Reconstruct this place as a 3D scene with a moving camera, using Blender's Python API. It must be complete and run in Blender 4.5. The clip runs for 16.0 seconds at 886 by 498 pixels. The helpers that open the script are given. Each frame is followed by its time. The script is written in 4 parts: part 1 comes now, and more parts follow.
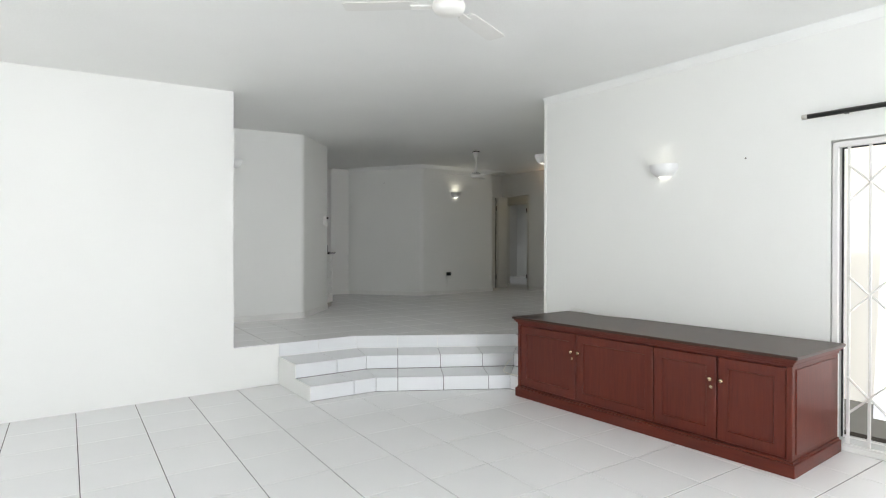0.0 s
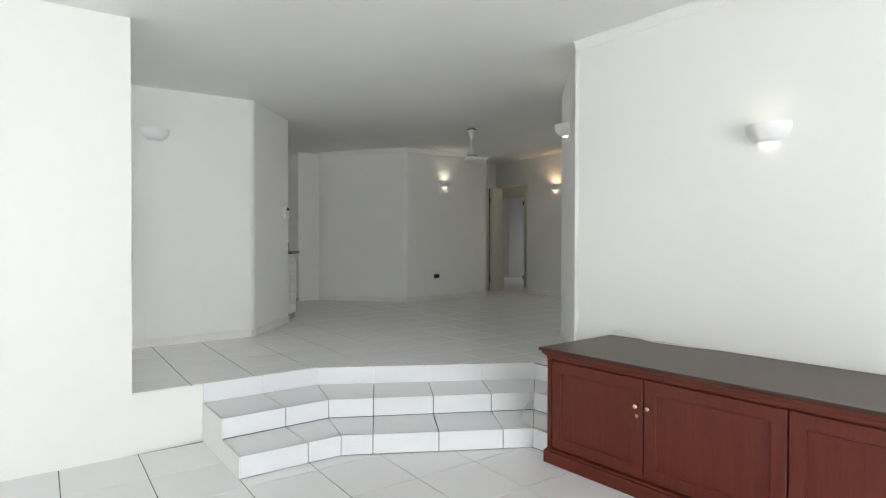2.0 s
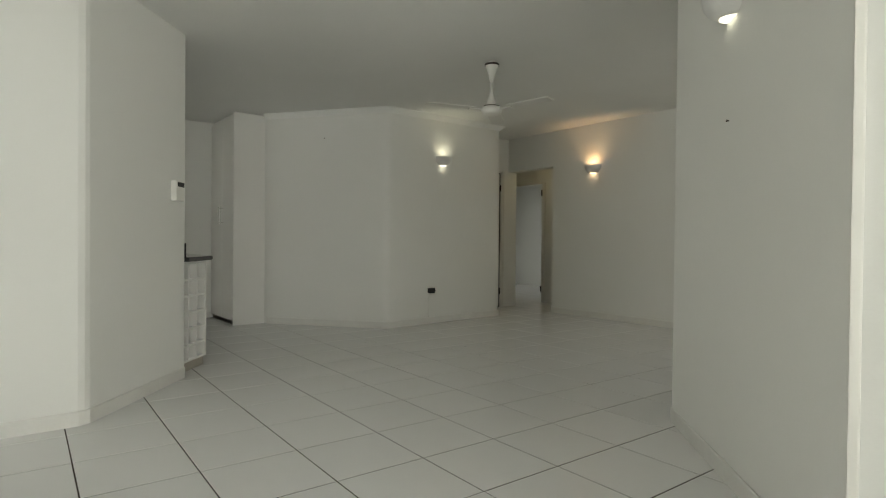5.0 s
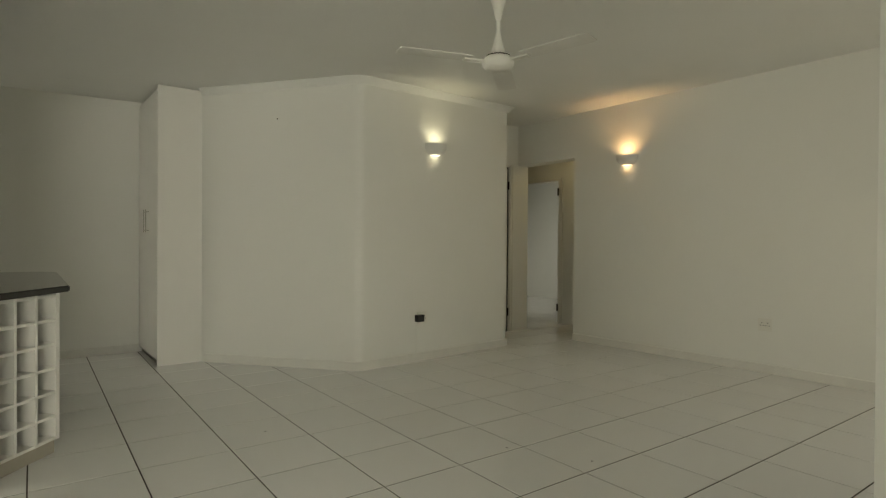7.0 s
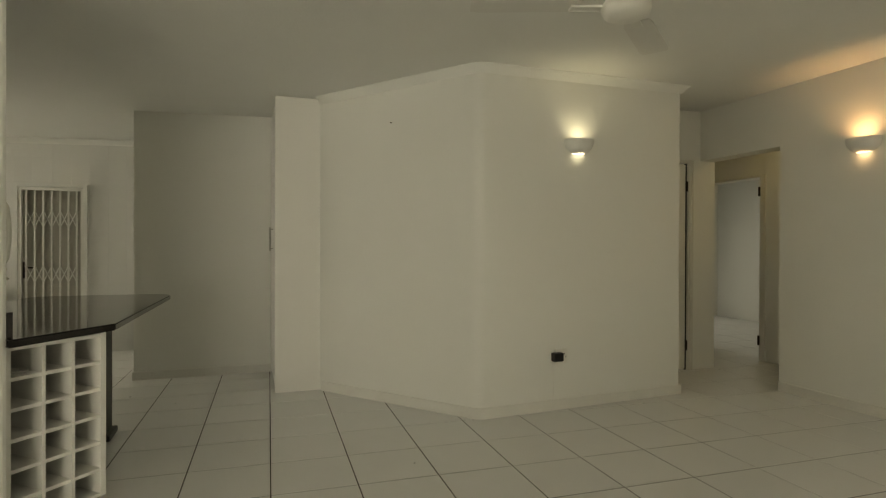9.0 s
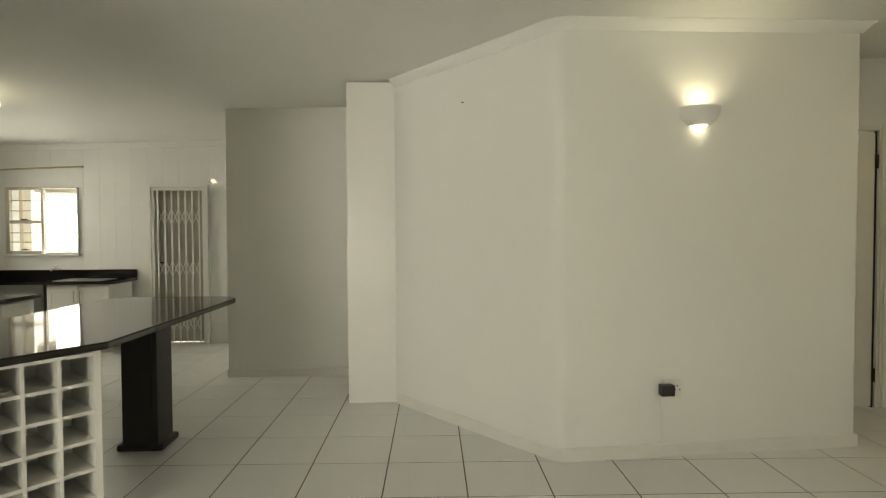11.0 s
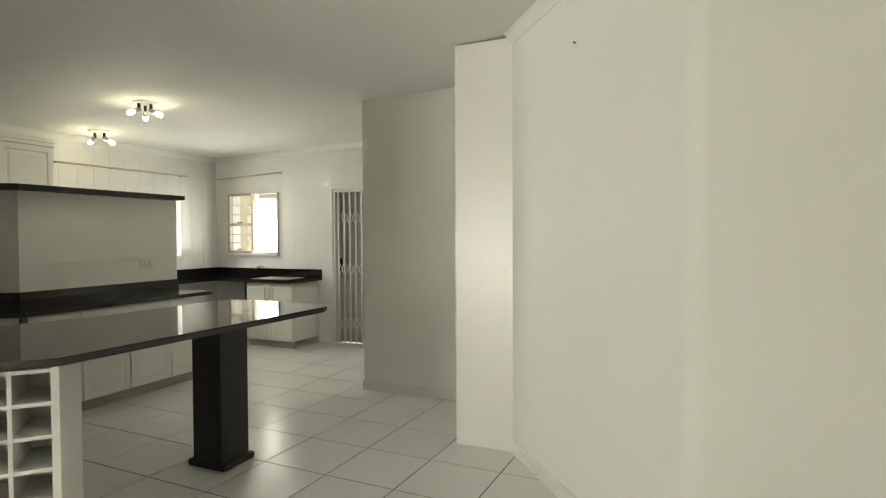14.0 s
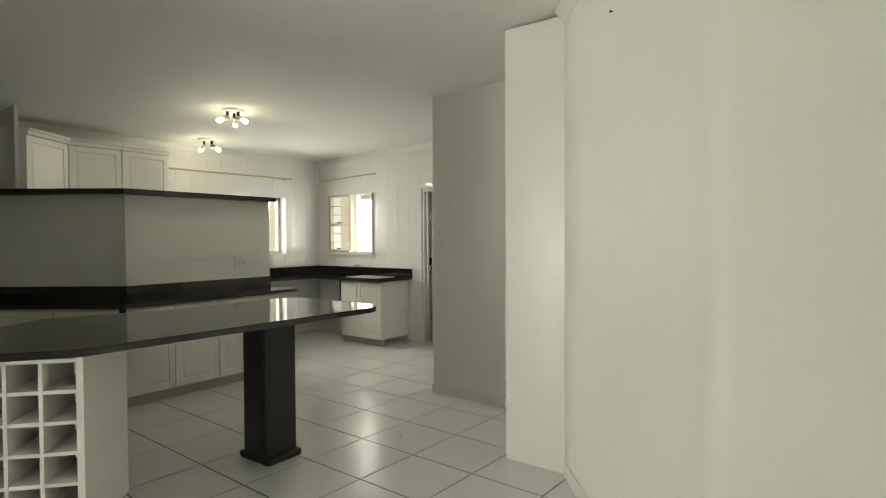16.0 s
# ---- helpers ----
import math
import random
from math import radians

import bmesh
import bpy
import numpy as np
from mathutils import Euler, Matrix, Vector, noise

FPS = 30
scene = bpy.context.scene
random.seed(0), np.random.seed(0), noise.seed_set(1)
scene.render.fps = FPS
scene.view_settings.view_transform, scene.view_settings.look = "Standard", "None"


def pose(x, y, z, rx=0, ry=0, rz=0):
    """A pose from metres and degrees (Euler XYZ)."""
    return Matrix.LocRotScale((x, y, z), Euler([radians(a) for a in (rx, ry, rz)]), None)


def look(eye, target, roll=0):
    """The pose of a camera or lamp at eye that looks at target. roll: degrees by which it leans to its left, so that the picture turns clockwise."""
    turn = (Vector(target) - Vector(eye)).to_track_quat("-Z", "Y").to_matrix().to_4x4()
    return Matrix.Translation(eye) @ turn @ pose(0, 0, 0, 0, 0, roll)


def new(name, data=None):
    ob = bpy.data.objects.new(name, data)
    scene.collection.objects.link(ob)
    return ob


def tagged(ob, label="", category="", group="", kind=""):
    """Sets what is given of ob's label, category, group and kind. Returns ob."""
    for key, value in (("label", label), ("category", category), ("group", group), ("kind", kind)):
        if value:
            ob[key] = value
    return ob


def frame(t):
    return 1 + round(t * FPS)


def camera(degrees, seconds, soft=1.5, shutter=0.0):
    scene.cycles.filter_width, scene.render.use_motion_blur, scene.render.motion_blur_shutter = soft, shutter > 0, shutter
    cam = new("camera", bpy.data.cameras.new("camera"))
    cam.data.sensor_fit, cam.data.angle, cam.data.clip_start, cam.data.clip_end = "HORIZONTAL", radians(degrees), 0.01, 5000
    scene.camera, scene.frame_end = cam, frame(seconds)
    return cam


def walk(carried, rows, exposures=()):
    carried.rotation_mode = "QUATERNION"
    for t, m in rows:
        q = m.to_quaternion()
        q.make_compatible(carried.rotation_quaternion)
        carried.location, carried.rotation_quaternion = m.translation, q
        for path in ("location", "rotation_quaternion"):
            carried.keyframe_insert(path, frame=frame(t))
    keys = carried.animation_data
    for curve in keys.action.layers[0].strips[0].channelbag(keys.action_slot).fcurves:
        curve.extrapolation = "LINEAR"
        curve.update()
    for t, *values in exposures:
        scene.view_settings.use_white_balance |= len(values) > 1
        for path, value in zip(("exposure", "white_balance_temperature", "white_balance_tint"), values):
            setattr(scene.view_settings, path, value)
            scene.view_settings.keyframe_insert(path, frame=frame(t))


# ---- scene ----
cam = camera(76.8, 16.0, soft=1.15)
EXPOSURES = [(0, -0.88, 6400, 11), (2, -0.74, 6450, 11), (3.5, -1.08, 6700, 9), (6.5, -0.6, 7900, 2), (9, -0.65, 9200, 3), (11.5, 0.1, 8100, 3), (12.5, 0.24, 7900, 3), (14, 0.26, 7800, 3), (14.5, 0.42, 7700, 3), (15.3, 0.4, 7700, 3), (16, 0.18, 7700, 3)]
PATH = [
    (0, (0.149, 0.252, 1.471), (1.314, 1.878, 1.461), 0.1),
    (0.5, (0.344, 0.59, 1.497), (1.522, 2.206, 1.479), 0.0),
    (1, (0.609, 0.95, 1.472), (1.798, 2.558, 1.458), -0.0),
    (1.5, (0.849, 1.329, 1.477), (2.046, 2.931, 1.456), 0.1),
    (2, (1.088, 1.718, 1.484), (2.304, 3.306, 1.463), 0.1),
    (2.5, (1.373, 2.141, 1.506), (2.597, 3.722, 1.484), 0.3),
    (3, (1.61, 2.582, 1.508), (2.842, 4.157, 1.484), 0.3),
    (3.5, (1.917, 2.985, 1.489), (3.159, 4.553, 1.466), 0.4),
    (4, (2.198, 3.391, 1.494), (3.446, 4.954, 1.468), 0.6),
    (6.5, (3.745, 5.2, 1.572), (5.0, 6.758, 1.556), 0.4),
    (7, (4.002, 5.45, 1.62), (5.238, 7.022, 1.603), 0.4),
    (7.5, (4.239, 5.627, 1.688), (5.422, 7.24, 1.674), 0.3),
    (8, (4.493, 5.77, 1.761), (5.52, 7.487, 1.753), 0.2),
    (8.5, (4.699, 5.916, 1.765), (5.527, 7.736, 1.756), 0.2),
    (9, (4.93, 6.046, 1.767), (5.588, 7.935, 1.758), 0.2),
    (11.5, (5.878, 6.796, 1.88), (5.808, 8.794, 1.82), -0.2),
    (12, (6.037, 7.017, 1.858), (5.777, 8.999, 1.807), -0.1),
    (12.5, (6.187, 7.225, 1.848), (5.792, 9.185, 1.8), -0.2),
    (13, (6.359, 7.426, 1.853), (5.8, 9.346, 1.805), -0.2),
    (13.5, (6.474, 7.619, 1.835), (5.77, 9.491, 1.789), -0.3),
    (14, (6.58, 7.819, 1.849), (5.789, 9.655, 1.803), -0.3),
    (14.5, (6.68, 7.989, 1.846), (5.815, 9.791, 1.8), -0.2),
    (15, (6.772, 8.114, 1.839), (5.796, 9.859, 1.795), -0.3),
    (15.5, (6.863, 8.197, 1.828), (5.785, 9.881, 1.786), -0.3),
    (16, (6.945, 8.274, 1.842), (5.751, 9.878, 1.798), -0.3),
]
walk(cam, [(t, look(e, g, r)) for t, e, g, r in PATH], EXPOSURES)

# ---- light ----
world = bpy.data.worlds.new("sky")
scene.world = world
world.use_nodes = True
wn = world.node_tree.nodes
sky = wn.new("ShaderNodeTexSky")
sky.sky_type, sky.sun_disc = "NISHITA", False
sky.sun_elevation, sky.sun_rotation = radians(48), radians(236)
world.node_tree.links.new(sky.outputs[0], wn["Background"].inputs[0])
wn["Background"].inputs[1].default_value = 0.12


def sun_lamp():
    d = bpy.data.lights.new("sun", "SUN")
    d.energy, d.angle, d.color = 5.0, radians(0.6), (1.0, 0.97, 0.92)
    ob = new("sun", d)
    ob.matrix_world = look((-9, -6, 12), (0, 0, 0))


def up_light(name, place, aim, watts, color):
    """The reflector lamp inside a half-bowl wall light."""
    d = bpy.data.lights.new(name, "SPOT")
    d.energy, d.color, d.shadow_soft_size, d.spot_size, d.spot_blend = watts, color, 0.015, radians(150), 1.0
    new(name, d).matrix_world = look(place, aim)


def window_light(name, eye, target, w, h, watts, color):
    d = bpy.data.lights.new(name, "AREA")
    d.shape, d.size, d.size_y, d.energy, d.color = "RECTANGLE", w, h, watts, color
    new(name, d).matrix_world = look(eye, target)


def bulb_light(name, place, watts, color, radius=0.03):
    d = bpy.data.lights.new(name, "POINT")
    d.energy, d.color, d.shadow_soft_size = watts, color, radius
    new(name, d).matrix_world = pose(*place)


DAY = (0.93, 0.955, 1.0)
sun_lamp()
window_light("daylight_back", (1.0, -3.3, 1.2), (1.0, -0.8, 3.0), 4.5, 2.0, 440, DAY)
window_light("daylight_left", (-2.9, 3.2, 1.2), (-0.9, 3.2, 1.5), 4.3, 2.1, 60, DAY)
window_light("daylight_patio", (5.25, 0.65, 1.2), (2.0, 0.65, 1.6), 2.2, 2.0, 28, DAY)
# added lamp, out of view: brightens the nook, pier wall and dining wall
window_light("added_nook_light", (-2.85, 7.1, 1.85), (0.0, 7.1, 1.55), 1.3, 1.2, 38, DAY)
window_light("daylight_kitchen", (-0.15, 12.86, 2.0), (2.0, 12.86, 1.6), 1.1, 0.8, 24, DAY)
window_light("daylight_kitchen_back", (1.205, 14.215, 2.02), (1.1, 12.0, 1.6), 0.36, 0.72, 7, DAY)
window_light("daylight_bedroom", (11.6, 14.5, 1.6), (12.0, 12.0, 0.7), 1.4, 1.2, 18, DAY)
window_light("daylight_dining", (7.93, 4.74, 1.75), (9.9, 6.9, 1.5), 2.1, 1.5, 10, (1.0, 0.97, 0.93))

# ---- materials ----


def mat(name, color, rough=0.5, metal=0.0, spec=0.5, var=0.04, scale=3.0, fine=60.0, bump=0.02, coat=0.0, island=False, rnd=0.0, emit=None):
    """A node material with variation at two scales and fine relief."""
    m = bpy.data.materials.new(name)
    m.use_nodes = True
    nt = m.node_tree
    b = nt.nodes["Principled BSDF"]
    b.inputs["Roughness"].default_value, b.inputs["Metallic"].default_value = rough, metal
    b.inputs["Specular IOR Level"].default_value = spec
    b.inputs["Coat Weight"].default_value, b.inputs["Coat Roughness"].default_value = coat, 0.08
    tc = nt.nodes.new("ShaderNodeTexCoord")
    n1, n2 = nt.nodes.new("ShaderNodeTexNoise"), nt.nodes.new("ShaderNodeTexNoise")
    n1.inputs["Scale"].default_value, n2.inputs["Scale"].default_value = scale, fine
    n1.inputs["Detail"].default_value, n2.inputs["Detail"].default_value = 4, 3
    nt.links.new(tc.outputs["Object"], n1.inputs["Vector"])
    nt.links.new(tc.outputs["Object"], n2.inputs["Vector"])
    add = nt.nodes.new("ShaderNodeMath")
    add.operation = "ADD"
    nt.links.new(n1.outputs["Fac"], add.inputs[0])
    half = nt.nodes.new("ShaderNodeMath")
    half.operation = "MULTIPLY"
    half.inputs[1].default_value = 0.35
    nt.links.new(n2.outputs["Fac"], half.inputs[0])
    nt.links.new(half.outputs[0], add.inputs[1])
    last = add
    if rnd:
        oi = nt.nodes.new("ShaderNodeObjectInfo")
        mr = nt.nodes.new("ShaderNodeMath")
        mr.operation = "MULTIPLY_ADD"
        mr.inputs[1].default_value = rnd
        nt.links.new(oi.outputs["Random"], mr.inputs[0])
        nt.links.new(add.outputs[0], mr.inputs[2])
        last = mr
    ramp = nt.nodes.new("ShaderNodeMapRange")
    ramp.inputs["From Min"].default_value, ramp.inputs["From Max"].default_value = 0.3, 1.05 + rnd
    ramp.inputs["To Min"].default_value, ramp.inputs["To Max"].default_value = 1 - var, 1 + var
    nt.links.new(last.outputs[0], ramp.inputs["Value"])
    mul = nt.nodes.new("ShaderNodeVectorMath")
    mul.operation = "SCALE"
    mul.inputs[0].default_value = color
    nt.links.new(ramp.outputs[0], mul.inputs["Scale"])
    nt.links.new(mul.outputs[0], b.inputs["Base Color"])
    if bump:
        bp = nt.nodes.new("ShaderNodeBump")
        bp.inputs["Strength"].default_value, bp.inputs["Distance"].default_value = bump, 0.01
        nt.links.new(n2.outputs["Fac"], bp.inputs["Height"])
        nt.links.new(bp.outputs[0], b.inputs["Normal"])
    if emit:
        b.inputs["Emission Color"].default_value, b.inputs["Emission Strength"].default_value = (*emit[0], 1), emit[1]
    return m


def wood(name, dark, light, rough, stretch=(22, 22, 1.6)):
    """Stained wood whose grain runs along the axis with the smallest stretch."""
    m = mat(name, light, rough, spec=0.32, var=0.1, coat=0.02, bump=0.02)
    nt = m.node_tree
    b = nt.nodes["Principled BSDF"]
    tc = nt.nodes.new("ShaderNodeTexCoord")
    mp = nt.nodes.new("ShaderNodeMapping")
    mp.inputs["Scale"].default_value = stretch
    nz = nt.nodes.new("ShaderNodeTexNoise")
    nz.inputs["Scale"].default_value, nz.inputs["Detail"].default_value, nz.inputs["Distortion"].default_value = 2.5, 6, 0.6
    cr = nt.nodes.new("ShaderNodeValToRGB")
    cr.color_ramp.elements[0].color, cr.color_ramp.elements[1].color = (*dark, 1), (*light, 1)
    cr.color_ramp.elements[0].position, cr.color_ramp.elements[1].position = 0.3, 0.7
    nt.links.new(tc.outputs["Object"], mp.inputs[0])
    nt.links.new(mp.outputs[0], nz.inputs["Vector"])
    nt.links.new(nz.outputs["Fac"], cr.inputs[0])
    nt.links.new(cr.outputs[0], b.inputs["Base Color"])
    return m


def granite(name):
    m = mat(name, (0.02, 0.018, 0.018), 0.06, var=0.2, bump=0.0, spec=0.6)
    nt = m.node_tree
    b = nt.nodes["Principled BSDF"]
    tc = nt.nodes.new("ShaderNodeTexCoord")
    vo = nt.nodes.new("ShaderNodeTexVoronoi")
    vo.inputs["Scale"].default_value = 260
    cr = nt.nodes.new("ShaderNodeValToRGB")
    cr.color_ramp.elements[0].color, cr.color_ramp.elements[1].color = (0.055, 0.045, 0.042, 1), (0.014, 0.012, 0.012, 1)
    cr.color_ramp.elements[0].position, cr.color_ramp.elements[1].position = 0.08, 0.3
    nt.links.new(tc.outputs["Object"], vo.inputs["Vector"])
    nt.links.new(vo.outputs["Distance"], cr.inputs[0])
    nt.links.new(cr.outputs[0], b.inputs["Base Color"])
    return m


def glass(name):
    m = bpy.data.materials.new(name)
    m.use_nodes = True
    b = m.node_tree.nodes["Principled BSDF"]
    b.inputs["Transmission Weight"].default_value, b.inputs["Roughness"].default_value = 1.0, 0.02
    b.inputs["IOR"].default_value = 1.1
    return m


WALL = mat("white_wall_paint", (0.83, 0.83, 0.79), 0.55, var=0.025, scale=0.9, fine=90, bump=0.05)
CEIL = mat("ceiling_paint", (0.85, 0.85, 0.82), 0.75, var=0.03, scale=1.2, fine=60, bump=0.2)
SKIRT = mat("skirting_paint", (0.78, 0.77, 0.73), 0.45, var=0.06, scale=5, bump=0.02)
TILE = mat("white_floor_tile", (0.83, 0.83, 0.82), 0.23, spec=0.4, var=0.035, scale=2.0, fine=30, bump=0.006, rnd=0.5)
STEP_TILE = mat("white_step_tile", (0.80, 0.81, 0.81), 0.18, var=0.03, scale=2.0, fine=30, bump=0.006, rnd=0.5)
GROUT = mat("dark_grout", (0.045, 0.034, 0.026), 0.9, var=0.3, scale=4, bump=0.1)
WALL_TILE = mat("glossy_wall_tile", (0.80, 0.80, 0.78), 0.07, var=0.02, scale=2, fine=14, bump=0.02, rnd=0.4)
WALL_GROUT = mat("pale_grout", (0.80, 0.80, 0.78), 0.4, var=0.05, bump=0.05)
LACQUER = mat("white_lacquer", (0.80, 0.79, 0.75), 0.28, var=0.02, scale=2, bump=0.008)
DOOR_WHITE = mat("white_door_paint", (0.78, 0.77, 0.72), 0.4, var=0.03, scale=2, bump=0.01)
DOOR_GREY = mat("weathered_grey_door", (0.5, 0.48, 0.43), 0.5, var=0.12, scale=3, bump=0.03)
KICK = mat("grey_kickboard", (0.42, 0.38, 0.32), 0.4, var=0.1, bump=0.02)
GRANITE = granite("black_granite")
BLACK_WOOD = mat("black_stained_wood", (0.018, 0.015, 0.014), 0.38, var=0.25, scale=5, bump=0.03)
MAHOGANY = wood("mahogany", (0.082, 0.0115, 0.0055), (0.118, 0.019, 0.008), 0.4)
RAIL_WOOD = wood("mahogany_long_grain", (0.082, 0.0115, 0.0055), (0.118, 0.019, 0.008), 0.4, (1.6, 22, 22))
TOP_WOOD = wood("dark_mahogany_top", (0.036, 0.016, 0.010), (0.05, 0.024, 0.015), 0.34, (1.4, 18, 18))
PLASTER = mat("white_plaster", (0.82, 0.82, 0.80), 0.6, var=0.02, bump=0.02)
PLASTIC = mat("white_plastic", (0.80, 0.79, 0.74), 0.35, var=0.02, bump=0.0)
BLADE = mat("fan_blade_enamel", (0.78, 0.77, 0.73), 0.45, var=0.04, bump=0.0)
IVORY = mat("ivory_plastic", (0.72, 0.69, 0.60), 0.4, var=0.03, bump=0.0)
BLACK = mat("black_plastic", (0.015, 0.015, 0.015), 0.4, var=0.1, bump=0.0)
STEEL = mat("brushed_steel", (0.55, 0.54, 0.50), 0.28, metal=1.0, var=0.05, bump=0.01)
BRONZE = mat("dark_bronze", (0.05, 0.04, 0.032), 0.4, metal=0.8, var=0.1, bump=0.0)
BRASS = mat("worn_brass", (0.62, 0.50, 0.33), 0.25, metal=1.0, var=0.08, bump=0.0)
GATE = mat("white_gate_enamel", (0.78, 0.77, 0.74), 0.4, var=0.04, scale=6, bump=0.01)
ALU = mat("white_aluminium", (0.76, 0.76, 0.74), 0.35, var=0.02, bump=0.0)
BEIGE_FRAME = mat("beige_window_frame", (0.50, 0.45, 0.37), 0.5, var=0.08, bump=0.02)
GOLD_ROD = mat("pale_wood_rod", (0.55, 0.45, 0.27), 0.4, var=0.08, bump=0.01)
DARK_ROD = mat("dark_curtain_rod", (0.03, 0.03, 0.028), 0.45, var=0.1, bump=0.0)
CREAM = mat("cream_outside_wall", (0.72, 0.66, 0.54), 0.8, var=0.06, scale=1.5, bump=0.1)
PAVING = mat("grey_paving", (0.34, 0.33, 0.31), 0.8, var=0.15, scale=3, bump=0.1)
# emission stands in for daylight on the wall beyond the patio
GLARE = mat("glowing_cream_backdrop", (0.8, 0.78, 0.7), 0.9, var=0.0, bump=0, emit=((1.0, 0.97, 0.88), 1.25))
BRIGHT = mat("bright_sky_backdrop", (0.9, 0.9, 0.9), 0.9, var=0.0, bump=0, emit=((0.96, 0.98, 1.0), 2.2))
SOIL = mat("garden_ground", (0.10, 0.12, 0.06), 0.9, var=0.3, scale=2, bump=0.2)
GLASS = glass("clear_glass")
COOL_GLOW = mat("cool_lamp_glow", (0.9, 0.9, 0.85), 0.4, var=0.0, bump=0, emit=((1.0, 0.98, 0.82), 4))
WARM_GLOW = mat("warm_lamp_glow", (0.9, 0.8, 0.6), 0.4, var=0.0, bump=0, emit=((1.0, 0.88, 0.68), 4))
BULB_GLOW = mat("spot_bulb_glow", (0.9, 0.9, 0.85), 0.4, var=0.0, bump=0, emit=((1.0, 0.97, 0.86), 9))
DIRT = mat("floor_dirt", (0.05, 0.035, 0.025), 0.9, var=0.2, bump=0.0)

# ---- mesh helpers ----
H = 0.43                # height of the upper floor
RISE = H / 3


def zc(x):
    """Height of the gently sloping ceiling."""
    return 2.99 + 0.028 * x


def link(name, bm, material, parent=None, label="", smooth=False):
    me = bpy.data.meshes.new(name)
    bmesh.ops.recalc_face_normals(bm, faces=bm.faces)
    if smooth:
        for f in bm.faces:
            f.smooth = True
    bm.to_mesh(me)
    bm.free()
    me.materials.append(material)
    ob = new(name, me)
    if parent:
        ob.parent = parent
    if label:
        ob["label"] = label
    return ob


def part(name, bm, material, parent, label="", smooth=False):
    return link(name, bm, material, parent, label, smooth)


def base(name, m, label, category, group=""):
    ob = new(name)
    ob.matrix_world = m
    return tagged(ob, label, category, group)


def box(bm, x0, y0, z0, x1, y1, z1, bevel=0.0, m=None):
    r = bmesh.ops.create_cube(bm, size=1.0)
    vs = r["verts"]
    for v in vs:
        v.co = Vector(((x0 + x1) / 2 + v.co.x * (x1 - x0), (y0 + y1) / 2 + v.co.y * (y1 - y0), (z0 + z1) / 2 + v.co.z * (z1 - z0)))
        if m:
            v.co = m @ v.co
    if bevel:
        es = list({e for v in vs for e in v.link_edges})
        bmesh.ops.bevel(bm, geom=es, offset=bevel, segments=2, affect="EDGES", profile=0.7)
    return bm


def boxes(*specs, bevel=0.0, m=None):
    bm = bmesh.new()
    for s in specs:
        box(bm, *s, bevel=bevel, m=m)
    return bm


def prism(bm, pts, z0, z1):
    """An upright prism over a polygon; z1 may be a function of x."""
    top = z1 if callable(z1) else (lambda x: z1)
    lo = [bm.verts.new((x, y, z0)) for x, y in pts]
    hi = [bm.verts.new((x, y, top(x))) for x, y in pts]
    n = len(pts)
    bm.faces.new(lo[::-1])
    bm.faces.new(hi)
    for i in range(n):
        bm.faces.new((lo[i], lo[(i + 1) % n], hi[(i + 1) % n], hi[i]))
    return bm


def tube(bm, pts, r, n=10, cap=True):
    """A round rod along a line of points."""
    rings = []
    pts = [Vector(p) for p in pts]
    for i, p in enumerate(pts):
        d = (pts[min(i + 1, len(pts) - 1)] - pts[max(i - 1, 0)]).normalized()
        q = d.to_track_quat("Z", "Y")
        rr = r[i] if isinstance(r, (list, tuple)) else r
        rings.append([bm.verts.new(p + q @ Vector((rr * math.cos(6.28318 * k / n), rr * math.sin(6.28318 * k / n), 0))) for k in range(n)])
    for a, b in zip(rings, rings[1:]):
        for k in range(n):
            bm.faces.new((a[k], a[(k + 1) % n], b[(k + 1) % n], b[k]))
    if cap:
        bm.faces.new(rings[0][::-1])
        bm.faces.new(rings[-1])
    return bm


def lathe(bm, profile, n=24, start=0.0, sweep=360.0, m=None):
    """A turned shape round z from (radius, height) pairs."""
    full = sweep >= 360
    steps = n if full else n + 1
    rows = []
    for r, z in profile:
        row = []
        for k in range(steps):
            a = radians(start + sweep * k / n)
            co = Vector((r * math.cos(a), r * math.sin(a), z))
            row.append(bm.verts.new(m @ co if m else co))
        rows.append(row)
    for a, b in zip(rows, rows[1:]):
        for k in range(n):
            bm.faces.new((a[k], a[(k + 1) % steps], b[(k + 1) % steps], b[k]))
    return bm


def clip(poly, a, b, c):
    """The part of a convex polygon where a x + b y >= c."""
    out = []
    for i, p in enumerate(poly):
        q = poly[(i + 1) % len(poly)]
        fp, fq = a * p[0] + b * p[1] - c, a * q[0] + b * q[1] - c
        if fp >= 0:
            out.append(p)
        if (fp >= 0) != (fq >= 0):
            t = fp / (fp - fq)
            out.append((p[0] + t * (q[0] - p[0]), p[1] + t * (q[1] - p[1])))
    return out


def area(poly):
    return abs(sum(p[0] * q[1] - q[0] * p[1] for p, q in zip(poly, poly[1:] + poly[:1]))) / 2


